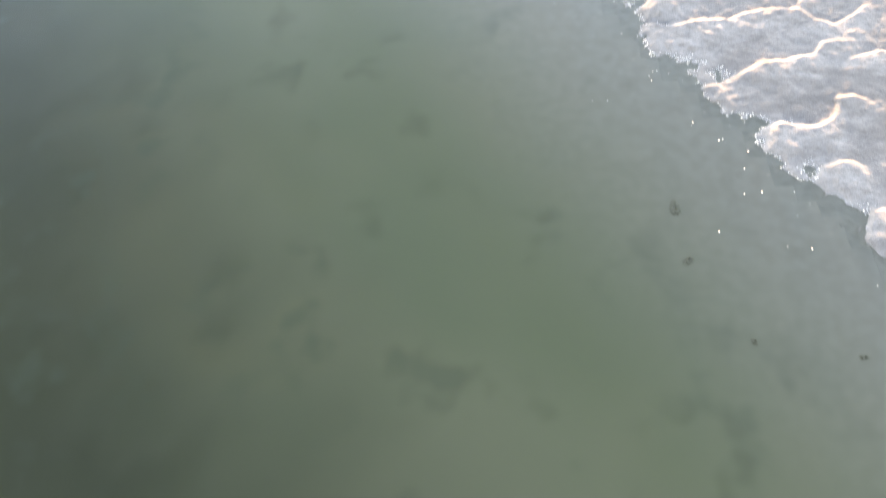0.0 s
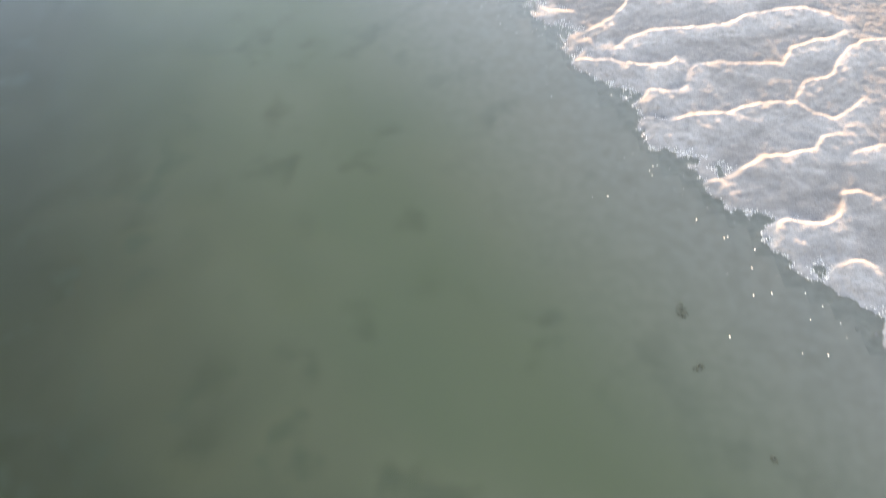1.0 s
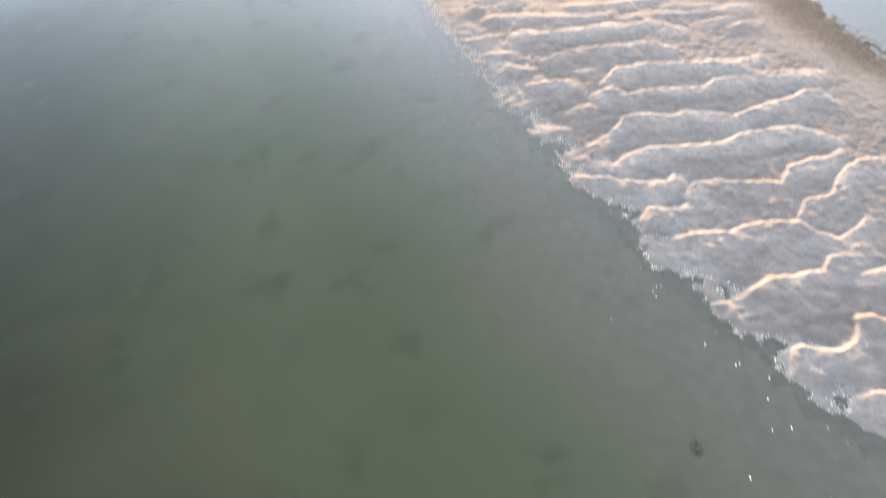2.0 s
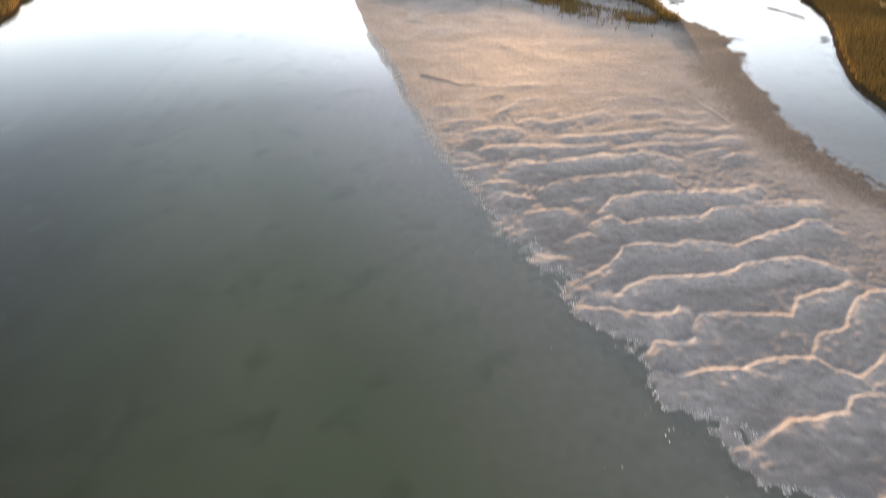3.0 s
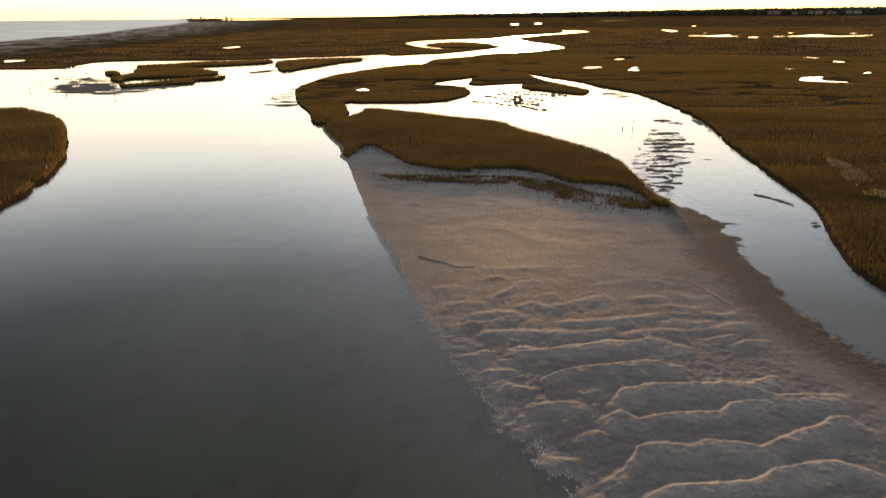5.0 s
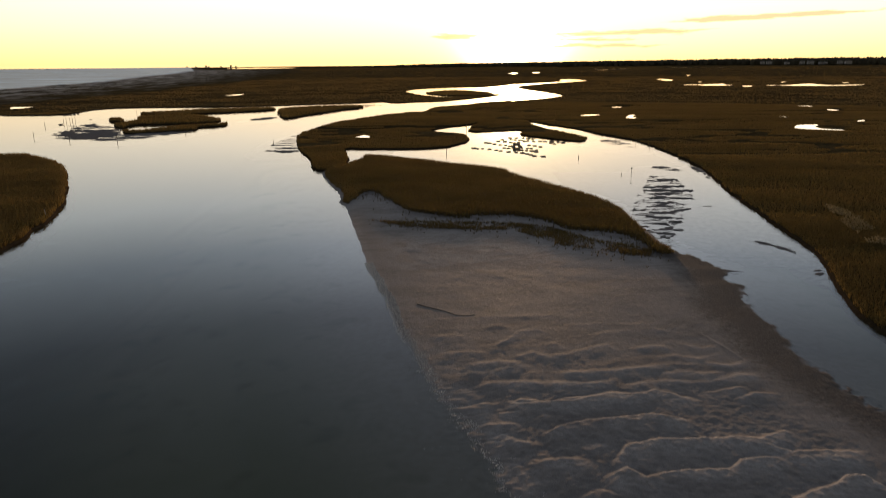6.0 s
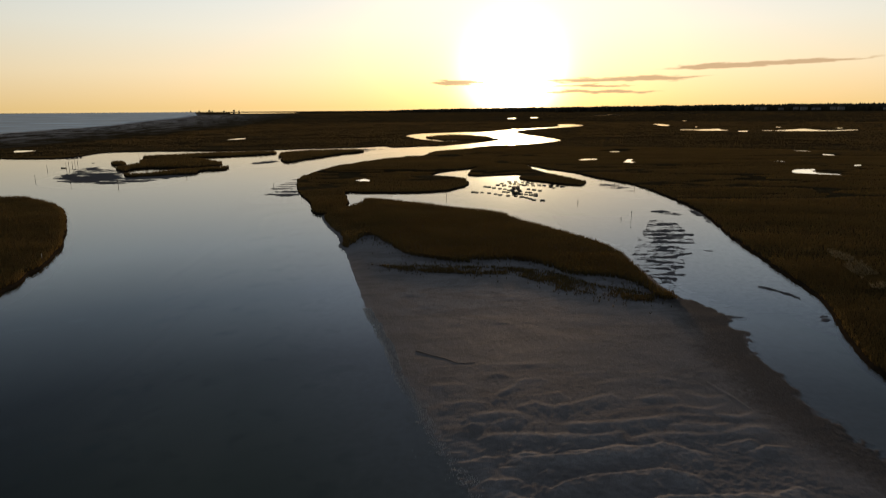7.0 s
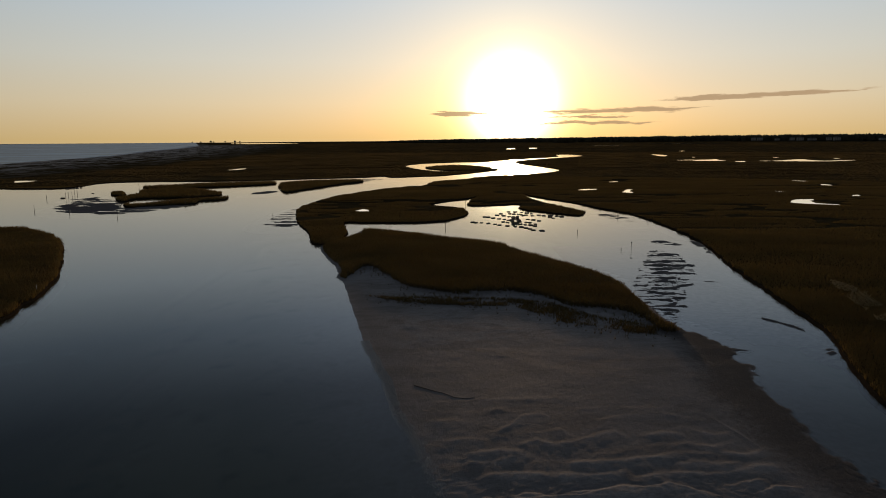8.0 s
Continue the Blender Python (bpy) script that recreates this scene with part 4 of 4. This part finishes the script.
grass_object("marsh_grass", blocks, GRASS, None, "golden brown cordgrass covering the wide salt marsh")

# ---- mudflats that just break the surface ----


def mudflat(label, outline, pitch, cell, crest=0.07, base=0.05, streaks=()):
    q = flow(outline, max(cell * 3, 1.0), 0.3, seed=3.0)
    lo, hi = np.min(q, 0) - 6.5, np.max(q, 0) + 6.5

    def height(x, y):
        d = signed(x, y, q)
        ripple = 2.8 * (waves(x * 0.36 + 1.2 * waves(x, y, pitch * 4, 7, 2), y + 1.5 * waves(x, y, pitch * 3, 3, 2), pitch * 0.62, 4, 3) - 0.50)
        body = base * np.clip(d / (0.45 * min(d.max(), pitch * 2)), 0, 1.2) + np.minimum(d, 0) * 0.2
        z = body + crest * ripple + (waves(x * 0.7, y, 0.7, 9, 3) - 0.5) * 0.09 - 0.02
        sway, frayed = (waves(x, y, 3.0, 17, 4) - 0.5) * 2.4, (waves(x * 0.3, y, 1.0, 19, 3) - 0.5) * 0.24 + (waves(x * 0.5, y, 0.5, 23, 2) - 0.5) * 0.16
        for (ax, ay), (bx, by) in streaks:
            u = np.clip((x - ax) / (bx - ax), 0, 1)
            wide = (0.22 + np.interp(ay, [90, 122, 130, 145], [0.22, 0.4, 0.9, 1.1]) * np.sqrt(np.clip(4 * u * (1 - u) * (1.25 - 0.5 * u), 0, 1))) * (0.55 + 0.9 * waves(x, y * 0.2, 3.0, 8, 2))
            off = np.abs(y - (ay + (by - ay) * u) - sway) + 3.0 * np.abs(x - ax - (bx - ax) * u)
            z = np.maximum(z, 0.16 * np.maximum(1 - off / wide, -1) + frayed)
        return np.maximum(z, -1.3)

    ob = sheet("mudflat", np.arange(lo[0], hi[0], cell), np.arange(lo[1], hi[1], cell), height, MUD, lambda x, y, z: z > -1.25)
    return tagged(ob, label, "mudflat", kind="structure")


FLAT_STREAKS = [(42.2, 141.8), (49.1, 143.1), (39.1, 134.1), (48.0, 135.2), (38.1, 130.6), (48.2, 130.4), (38.2, 127.2), (45.0, 127.1), (37.3, 123.4), (45.4, 122.8), (37.5, 119.4), (41.8, 117.9), (34.5, 115.2), (39.3, 115.6), (37.5, 111.7), (42.0, 113.8), (33.6, 111.7), (37.9, 110.0), (32.4, 107.6), (36.4, 106.8), (34.8, 104.2), (37.1, 104.1), (31.1, 103.1), (34.4, 102.3), (30.9, 99.6), (35.5, 99.5), (30.9, 96.9), (33.4, 96.6), (30.6, 94.4), (32.1, 93.8)]
mudflat("dark rippled mudflat breaking the water in long streaks", [(44.0, 146.7), (46.7, 148.2), (48.6, 143.1), (47.8, 135.2), (45.5, 122.8), (41.6, 116.5), (39.0, 110.0), (37.2, 104.1), (34.8, 101.3), (32.8, 95.3), (30.0, 88.9), (29.8, 93.2), (29.5, 97.9), (29.8, 104.9), (31.5, 113.0), (35.4, 125.0), (39.7, 135.3)], 1.0, 0.2, 0.095, -0.008, list(zip(FLAT_STREAKS[::2], FLAT_STREAKS[1::2])))
mudflat("dark mudflat beside a marsh island", [(-154.9, 244.9), (-161.1, 267.0), (-161.7, 284.9), (-141.9, 271.2), (-127.3, 248.1), (-105.8, 258.2), (-108.8, 235.7), (-119.1, 223.6), (-131.3, 227.3), (-142.8, 231.2)], 4.0, 0.45, 0.11, 0.062)
mudflat("rippled mud fringe off a marsh point", [(-57.9, 192.9), (-60.5, 212.4), (-60.5, 234.3), (-59.4, 242.0), (-51.8, 212.2), (-47.2, 195.2), (-50.9, 190.3)], 4.5, 0.45, 0.09, 0.02)
mudflat("thin mud streak in the side creek", [(48.4, 160.5), (51.3, 163.1), (54.1, 157.0), (53.0, 154.5), (49.4, 157.0)], 2.2, 0.3, 0.09, 0.03)
mudflat("broken mud edge along the marsh bank", [(58.0, 162.1), (59.7, 160.3), (57.9, 145.3), (55.7, 141.8), (56.5, 150.5)], 2.6, 0.35, 0.07, 0.03)
BANK_STREAK = [(43.7, 92.2), (44.2, 91.4), (44.8, 90.3), (45.4, 89.4), (46.0, 88.3), (46.6, 86.3)]
mudflat("thin mud streak near the marsh bank", [(44.0, 92.6), (45.0, 91.3), (46.1, 89.7), (46.8, 86.9), (46.2, 86.7), (45.1, 88.7), (44.0, 90.8)], 0.8, 0.12, 0.10, 0.0, list(zip(BANK_STREAK[:-1], BANK_STREAK[1:])))
mudflat("small mud hump near the marsh bank", [(44.9, 78.7), (46.2, 79.1), (45.8, 77.0), (44.6, 76.4)], 0.9, 0.15, 0.08, 0.03)
mudflat("small mud streak in the side creek", [(44.6, 116.5), (46.0, 116.9), (46.8, 115.5), (45.2, 114.6)], 1.2, 0.2, 0.08, 0.03)
mudflat("thin mud tail beside the bar", [(33.4, 78.2), (34.7, 78.9), (35.9, 78.4), (34.5, 77.6)], 0.9, 0.15, 0.08, 0.03)
mudflat("rippled mud patch at the creek mouth", [(46.8, 214.4), (51.6, 219.1), (55.4, 208.1), (53.8, 197.0), (50.4, 202.5)], 3.0, 0.5, 0.08, 0.02)
mudflat("thin mud spit in the open channel", [(-98.6, 305.6), (-96.1, 318.5), (-89.3, 321.7), (-87.1, 311.5), (-93.9, 302.3)], 5.0, 0.6, 0.05, 0.07)
mudflat("low mud line in the open channel", [(-170.4, 282.5), (-167.5, 290.6), (-160.9, 290.4), (-157.6, 282.0), (-162.2, 277.0)], 4.0, 0.6, 0.07, 0.02)
mudflat("mud streaks at a marsh corner", [(-61.3, 408.0), (-55.6, 413.3), (-40.5, 406.7), (-49.2, 391.2), (-55.4, 386.5)], 5.0, 0.8, 0.08, 0.02)

# ---- oyster farm in the side creek ----


def oyster_cage():
    cage = tagged(new("oyster_cage"), "black floating oyster cage with two plastic floats", "oyster cage", "floating oyster cages")
    for side in (-1, 1):
        bm = bmesh.new()
        rod(bm, (-0.62, side * 0.38, 0.10), (0.62, side * 0.38, 0.10), 0.13, 0.13, 10)
        rod(bm, (-0.70, side * 0.38, 0.10), (-0.62, side * 0.38, 0.10), 0.07, 0.13, 10)
        rod(bm, (0.62, side * 0.38, 0.10), (0.70, side * 0.38, 0.10), 0.13, 0.07, 10)
        part("float", bm, FLOAT, cage, "black plastic float")
    bm = bmesh.new()
    box(bm, (1.15, 0.62, 0.36), (0, 0, 0.05), 0.03)
    for i in range(6):
        box(bm, (0.03, 0.66, 0.03), (-0.5 + 0.2 * i, 0, 0.25))
    for i in range(3):
        box(bm, (1.18, 0.03, 0.03), (0, -0.22 + 0.22 * i, 0.27))
    part("cage", bm, MESH, cage, "dark coated wire cage")
    return cage


CAGE_SPOTS = [
    (5.2, 198.3), (6.2, 197.4), (7.8, 197.3), (9.5, 211.9), (10.6, 211.0), (13.8, 216.0), (12.1, 208.4), (13.9, 206.5),
    (9.9, 195.6), (11.8, 193.7), (13.0, 191.7), (15.4, 220.3), (15.9, 214.9), (18.4, 225.8), (18.4, 220.3), (15.4, 205.0),
    (16.5, 202.6), (17.6, 212.3), (20.6, 225.3), (19.7, 219.1), (21.1, 218.6), (22.8, 224.0), (22.0, 217.4), (22.4, 214.7),
    (24.4, 222.3), (23.5, 216.2), (25.7, 220.1), (25.4, 214.6), (27.6, 215.7), (29.1, 214.5), (31.3, 214.5), (33.2, 212.9),
    (34.5, 211.3), (30.6, 210.5), (31.3, 208.0), (22.8, 204.8), (24.4, 203.4), (25.9, 201.0), (14.6, 198.9), (15.8, 197.6),
    (17.6, 194.1), (19.7, 198.8), (19.4, 193.6), (21.5, 197.4), (20.7, 192.3), (22.5, 197.0), (23.8, 193.5), (22.2, 191.5),
    (23.2, 189.4), (15.2, 189.9), (17.3, 188.3), (19.0, 187.4), (20.1, 185.5), (21.0, 183.5), (21.7, 180.9), (24.0, 179.8),
]
CAGE_SPOTS += [(-206.4, 340.0), (-205.2, 341.1), (-204.3, 342.6), (-203.6, 344.5), (-203.0, 347.2), (-176.0, 286.8), (-176.8, 312.2)]
first_cage = oyster_cage()
for k, (x, y) in enumerate(CAGE_SPOTS):
    turn, size = RNG.uniform(-12, 12), RNG.uniform(0.72, 1.05)
    m = pose(x, y, 0, 0, 0, turn) @ Matrix.Diagonal((size, size, size, 1))
    if k:
        copy_thing(first_cage, m)
    else:
        first_place = m
first_cage.matrix_basis = first_place

raft = tagged(new("work_raft"), "dark timber work raft stacked with oyster cages", "raft")
bm = bmesh.new()
for i in range(8):
    box(bm, (0.34, 2.6, 0.06), (-1.33 + 0.38 * i, 0, 0.42), 0.01)
part("deck", bm, WOOD, raft, "weathered plank deck")
for sx in (-1.1, 1.1):
    bm = bmesh.new()
    rod(bm, (sx, -1.4, 0.12), (sx, 1.4, 0.12), 0.26, 0.26, 10)
    part("pontoon", bm, FLOAT, raft, "black plastic pontoon")
for sx, sy, levels in ((-0.8, -0.4, 3), (0.35, -0.5, 2), (0.8, 0.5, 3), (-0.5, 0.7, 2)):
    bm = bmesh.new()
    for i in range(levels):
        box(bm, (0.95, 0.7, 0.32), (sx + 0.04 * (-1) ** i, sy, 0.62 + 0.36 * i), 0.03)
    part("cage_stack", bm, MESH, raft, "stack of dark wire cages")
raft.matrix_world = pose(*[(18.6, 201.8)][0], 0, 0, 0, 14)

# ---- stakes and marks ----


def stake(spot, tall, r=0.05, lean=(0.0, 0.0), mat=None, label="thin weathered wooden stake standing in the water"):
    bm = bmesh.new()
    rod(bm, (0, 0, -1.6), (lean[0], lean[1], tall), r, r * 0.8, 8)
    rod(bm, (lean[0], lean[1], tall), (lean[0] * 1.02, lean[1] * 1.02, tall + 0.05), r * 0.8, r * 0.3, 8)
    me = bpy.data.meshes.new("stake")
    bm.to_mesh(me), bm.free()
    me.materials.append(mat or WOOD)
    ob = new("stake", me)
    ob.location = (*spot, 0)
    return tagged(ob, label, "stake", "stakes in the water")


stake([(-71.1, 107.5)][0], 1.6, 0.05, (-0.12, 0.1), PVC, "white plastic pipe stake beside the marsh bank")
for k, spot in enumerate([(-175.6, 288.1), (-176.0, 291.0), (-176.1, 293.8), (-176.6, 296.7), (-177.0, 299.7), (-179.3, 280.2), (-156.6, 237.1), (-136.4, 225.7), (-116.6, 220.2), (-106.0, 251.7), (-171.6, 348.0), (-3.0, 186.9), (3.7, 252.4), (33.2, 176.1), (37.9, 148.4), (-60.5, 212.4)]):
    stake(spot, (2.4, 2.6, 2.3, 2.8, 2.5, 1.9, 2.0, 1.8, 2.4, 1.9, 3.2, 1.5, 3.0, 0.8, 0.6, 1.3)[k], 0.085, ((0.1, -0.08, 0.05)[k % 3], 0.0))
for k, spot in enumerate([(52.6, 216.4), (51.7, 207.3), (57.6, 210.1), (58.7, 198.7), (51.6, 247.2), (52.4, 235.4), (55.7, 222.8)]):
    stake(spot, (1.5, 1.2, 1.7, 1.3, 1.1)[k % 5], 0.06, ((0.08, -0.05, 0.1)[k % 3], 0.0), None, "short weathered stake along the marsh bank")
mark = tagged(new("channel_marker"), "thin channel marker post with a small dark topmark", "channel marker")
bm = bmesh.new()
rod(bm, (0, 0, -1.6), (0.06, 0, 1.75), 0.055, 0.045, 8)
part("post", bm, WOOD, mark)
bm = bmesh.new()
bmesh.ops.create_icosphere(bm, subdivisions=2, radius=0.15, matrix=Matrix.Translation((0.06, 0, 1.8)) @ Matrix.Diagonal((1, 1, 1.25, 1)))
part("topmark", bm, FLOAT, mark, "dark rounded topmark")
mark.location = (*[(40.2, 148.4)][0], 0)

# moored floats in a row off the marsh islands
def mooring_float(spot, size, turn):
    thing = tagged(new("mooring_float"), "low dark plastic float moored in a row on calm water", "float", "moored floats")
    part("hull", box(bmesh.new(), (size, size * 0.55, 0.5), (0, 0, 0.12), 0.12), FLOAT, thing)
    bm = bmesh.new()
    rod(bm, (-size * 0.3, 0, 0.36), (size * 0.3, 0, 0.36), 0.05, 0.05, 6)
    part("grab_rail", bm, WOOD, thing, "weathered grab rail")
    thing.matrix_world = pose(spot[0], spot[1], 0, 0, 0, turn)
    return thing


for k, spot in enumerate([(-207.1, 341.9), (-206.9, 344.6), (-204.8, 346.5), (-204.1, 348.9), (-175.7, 286.2)]):
    mooring_float(spot, 1.9 if k == 4 else 1.1, 4 * k)

# ---- wrack, driftwood, foam and waterline glints on and beside the bar ----


def driftwood(points, r, label):
    bm = bmesh.new()
    pts = [Vector((x, y, float(bar_height(np.array([x]), np.array([y]))[0]) + r * 0.15)) for x, y in points]
    for i in range(len(pts) - 1):
        rod(bm, pts[i], pts[i + 1], r * (1 - 0.12 * i), r * (1 - 0.12 * (i + 1)), 7)
    me = bpy.data.meshes.new("driftwood")
    bm.to_mesh(me), bm.free()
    me.materials.append(WOOD)
    return tagged(new("driftwood", me), label, "driftwood")


driftwood([(-4.3, 66.6), (-3.4, 65.9), (-2.3, 65.1), (-1.1, 64.3), (-0.2, 63.3), (0.9, 63.0), (1.9, 63.2)], 0.045, "long thin driftwood branch lying on the sand")

fx, fy = RNG.uniform(-4, 26, 3000), RNG.uniform(4, 52, 3000)
fd = signed(fx, fy, BAR)
ok = (fd < -0.2) & (fd > -0.6 - 6.0 * RNG.random(3000) ** 2)
fx, fy = fx[ok][:150], fy[ok][:150]
# pale flecks along the waterline: foam, and stand-ins for glints of wet sand
ex, ey = RNG.uniform(-20, 20, 300000), RNG.uniform(8, 100, 300000)
ed = signed(ex, ey, BAR)
ez = bar_height(ex, ey)
ok = (np.abs(ez - 0.01) < 0.03) & (np.abs(ed) < 3) & (ey < 82) & (edge_distance(ex, ey, BAR_WEST, closed=False) < 3) & (waves(ex, ey, 5, 2) > 0.34)
fz = np.concatenate([np.zeros(len(fx)), np.maximum(ez[ok][:7500], 0)])
fx, fy = np.concatenate([fx, ex[ok][:7500]]), np.concatenate([fy, ey[ok][:7500]])
verts, faces = [], []
for x, y, z in zip(fx, fy, fz):
    r, k, base = RNG.uniform(0.018, 0.046) * max(1.0, y / 48), 6, len(verts)
    r *= 0.6 if RNG.random() < 0.6 else 1.0
    verts += [(x + r * math.cos(a) * RNG.uniform(0.7, 1.2), y + 1.6 * r * math.sin(a) * RNG.uniform(0.7, 1.2), z + 0.005) for a in np.arange(k) * math.tau / k]
    verts += [(x, y, z + r * 1.1)]
    faces += [(base + i, base + (i + 1) % k, base + k) for i in range(k)]
tagged(mesh_object("foam_glint_flecks", verts, faces, FOAM_GLINT), "small pale foam flecks and painted wet glints along the sandbar's edge", "foam", kind="stuff")

# ---- clumps of weed on the shallow bed ----


def weed_clump(spot, size, turn):
    """A low mop of strap weed: short bent fronds round a holdfast."""
    x, y = spot
    z = float(np.maximum(bar_height(np.array([x]), np.array([y])), bed_height(np.array([x]), np.array([y])))[0])
    verts, faces = [], []
    for i in range(22):
        a, reach, tall = RNG.uniform(0, math.tau), size * RNG.uniform(0.4, 1.0), RNG.uniform(0.06, 0.2)
        side = Vector((-math.sin(a), math.cos(a), 0)) * size * 0.13
        base = len(verts)
        for r, h, wide in ((0.05, 0.0, 0.6), (0.45, tall, 1.0), (0.8, tall * 0.8, 0.8), (1.0, tall * 0.35, 0.25)):
            p = Vector((math.cos(a) * r * reach, 1.5 * math.sin(a) * r * reach, h + 0.01))
            verts += [p - side * wide, p + side * wide]
        faces += [(base + k, base + k + 1, base + k + 3, base + k + 2) for k in (0, 2, 4)]
    ob = mesh_object("weed_clump", verts, faces, WEED, smooth=True)
    ob.matrix_world = pose(x, y, z, 0, 0, turn)
    return tagged(ob, "dark green weed clump lying on the shallow sandy bed", "seaweed", "weed clumps on the bed")


for k, spot in enumerate([(10.3, 8.8), (12.7, 1.8), (17.1, 1.0), (10.5, 5.9)]):
    weed_clump(spot, (0.34, 0.17, 0.18, 0.26)[k], 37 * k)

# ---- pale wrack of dead reed on the marsh bank ----
gx, gy = spots([[(65.2, 113.5), (66.6, 110.7), (64.8, 100.9), (61.4, 89.7), (58.7, 82.7), (54.5, 76.6), (56.2, 82.2), (58.8, 92.0), (61.8, 103.6)]], 0.4)
ok = waves(gx, gy, 4, 2) > 0.42
gx, gy = gx[ok], gy[ok]
grass_object("dead_reed", [blades(gx, gy, np.full(len(gx), 0.75), np.full(len(gx), 0.35), np.full(len(gx), 0.22), 1.2, 2)], PALE, None, "pale flattened dead reed on the marsh")

# ---- the far side: woods, houses, surf ----


def far_woods():
    ico = bmesh.new()
    bmesh.ops.create_icosphere(ico, subdivisions=1, radius=1.0)
    tv, tf = np.array([v.co for v in ico.verts]), np.array([[v.index for v in f.verts] for f in ico.faces])
    ico.free()
    n = 5200
    a = np.radians(RNG.uniform(-9, 52, n))
    deg = np.degrees(a)
    r = 3050 + RNG.uniform(0, 420, n) + 500 * (waves(deg * 1.0, deg * 0, 9, 2, 2) - 0.5)
    top = np.interp(deg, [-9, -4, 0, 12, 24, 32, 52], [5, 12, 16, 21.5, 26, 27.5, 28]) * RNG.uniform(0.84, 1.01, n) * (0.9 + 0.2 * waves(deg, deg * 0, 1.2, 5))
    size = np.column_stack([RNG.uniform(7, 15, n), RNG.uniform(7, 15, n), top * RNG.uniform(0.5, 0.62, n)])
    centre = np.column_stack([r * np.sin(a), r * np.cos(a), top - size[:, 2]])
    v = (tv[None] * RNG.uniform(0.7, 1.25, (n, len(tv), 1))) * size[:, None] + centre[:, None]
    f = tf[None] + (np.arange(n) * len(tv))[:, None, None]
    ob = mesh_object("far_woods", v.reshape(-1, 3), f.reshape(-1, 3), LEAF)
    return tagged(ob, "dark band of pine woods along the horizon", "woods", kind="stuff")


far_woods()


def house(spot, width, storeys, turn, label):
    """A large beach house on posts with gabled roof."""
    h = tagged(new("beach_house"), label, "house", "houses along the far shore")
    deep, floor, rise = width * 0.7, 3.6, 4.2
    tall = rise + floor * storeys
    for sx in (-1, 0, 1):
        for sy in (-1, 1):
            part("post", box(bmesh.new(), (0.5, 0.5, rise + 0.6), (sx * width * 0.42, sy * deep * 0.42, (rise - 0.6) / 2)), WOOD, h)
    part("wall", box(bmesh.new(), (width, deep, floor * storeys), (0, 0, rise + floor * storeys / 2)), SIDING, h, "pale siding walls")
    bm = bmesh.new()
    ridge, eave = tall + width * 0.22, 0.7
    v = [bm.verts.new(p) for p in ((-width / 2 - eave, -deep / 2 - eave, tall - 0.2), (width / 2 + eave, -deep / 2 - eave, tall - 0.2), (width / 2 + eave, deep / 2 + eave, tall - 0.2),
                                   (-width / 2 - eave, deep / 2 + eave, tall - 0.2), (0, -deep / 2 - eave, ridge), (0, deep / 2 + eave, ridge))]
    for f in ((0, 1, 4), (3, 5, 2), (0, 4, 5, 3), (1, 2, 5, 4), (3, 2, 1, 0)):
        bm.faces.new([v[i] for i in f])
    part("roof", bm, SHINGLE, h, "grey shingle roof")
    for s in range(storeys):
        for i in range(3):
            at = ((i - 1) * width * 0.3, -deep / 2 - 0.03, rise + floor * s + 1.9)
            part("window", box(bmesh.new(), (width * 0.13, 0.12, 1.5), at), GLASS, h, "dark window")
    part("deck", box(bmesh.new(), (width * 0.9, 2.4, 0.3), (0, -deep / 2 - 1.2, rise + 0.1)), WOOD, h, "wooden porch deck")
    h.matrix_world = pose(spot[0], spot[1], 0.4, 0, 0, turn)
    return h


FAR_HOUSES = [(1182.3, 2613.3), (1201.0, 2600.8), (1252.8, 2566.1), (1333.7, 2662.1), (1295.2, 2537.8), (1296.0, 2481.3), (1347.6, 2502.7), (1356.9, 2496.5), (1397.0, 2469.7), (1395.5, 2416.3), (1534.6, 2377.7)]
for k, spot in enumerate(FAR_HOUSES):
    house(spot, (17, 20, 16, 15, 17, 21, 18, 15, 19, 21, 18)[k], (3, 3, 2, 2, 3, 3, 2, 2, 3, 3, 2)[k], -25 + 10 * (k % 4), "large pale beach house on posts before dark woods")
for k, (px, storeys) in enumerate(((-1530, 2), (-1490, 2), (-1440, 3), (-1400, 2), (-1340, 2), (-1290, 3), (-1240, 2))):
    house((px - 60, 3900 + 30 * (k % 3)), 8 + 1.5 * (k % 3), storeys - 1, 20 - 9 * k, "small far house on the shore against the sky")

# lines of surf on the beach
for k, (gap, wide) in enumerate(((9, 15),)):
    line = flow(COAST, 14.0, 0.5, closed=False, seed=20.0 + k)
    left, right = [], []
    for i, (x, y) in enumerate(line):
        half = wide * (0.4 + 0.9 * noise.noise((x * 0.02, y * 0.02, k * 5.0)) + 0.3) * (1 + y / 1500)
        shift = gap * (1 + y / 1500)
        left.append((x + 12 - shift - max(half, 0.1), y, 0.14)), right.append((x + 12 - shift + max(half, 0.1), y, 0.14))
    n = len(left)
    faces = [(i, i + 1, n + i + 1, n + i) for i in range(n - 1)]
    tagged(mesh_object("surf_line", left + right, faces, SURF), "white line of low surf on the beach", "surf", kind="structure")
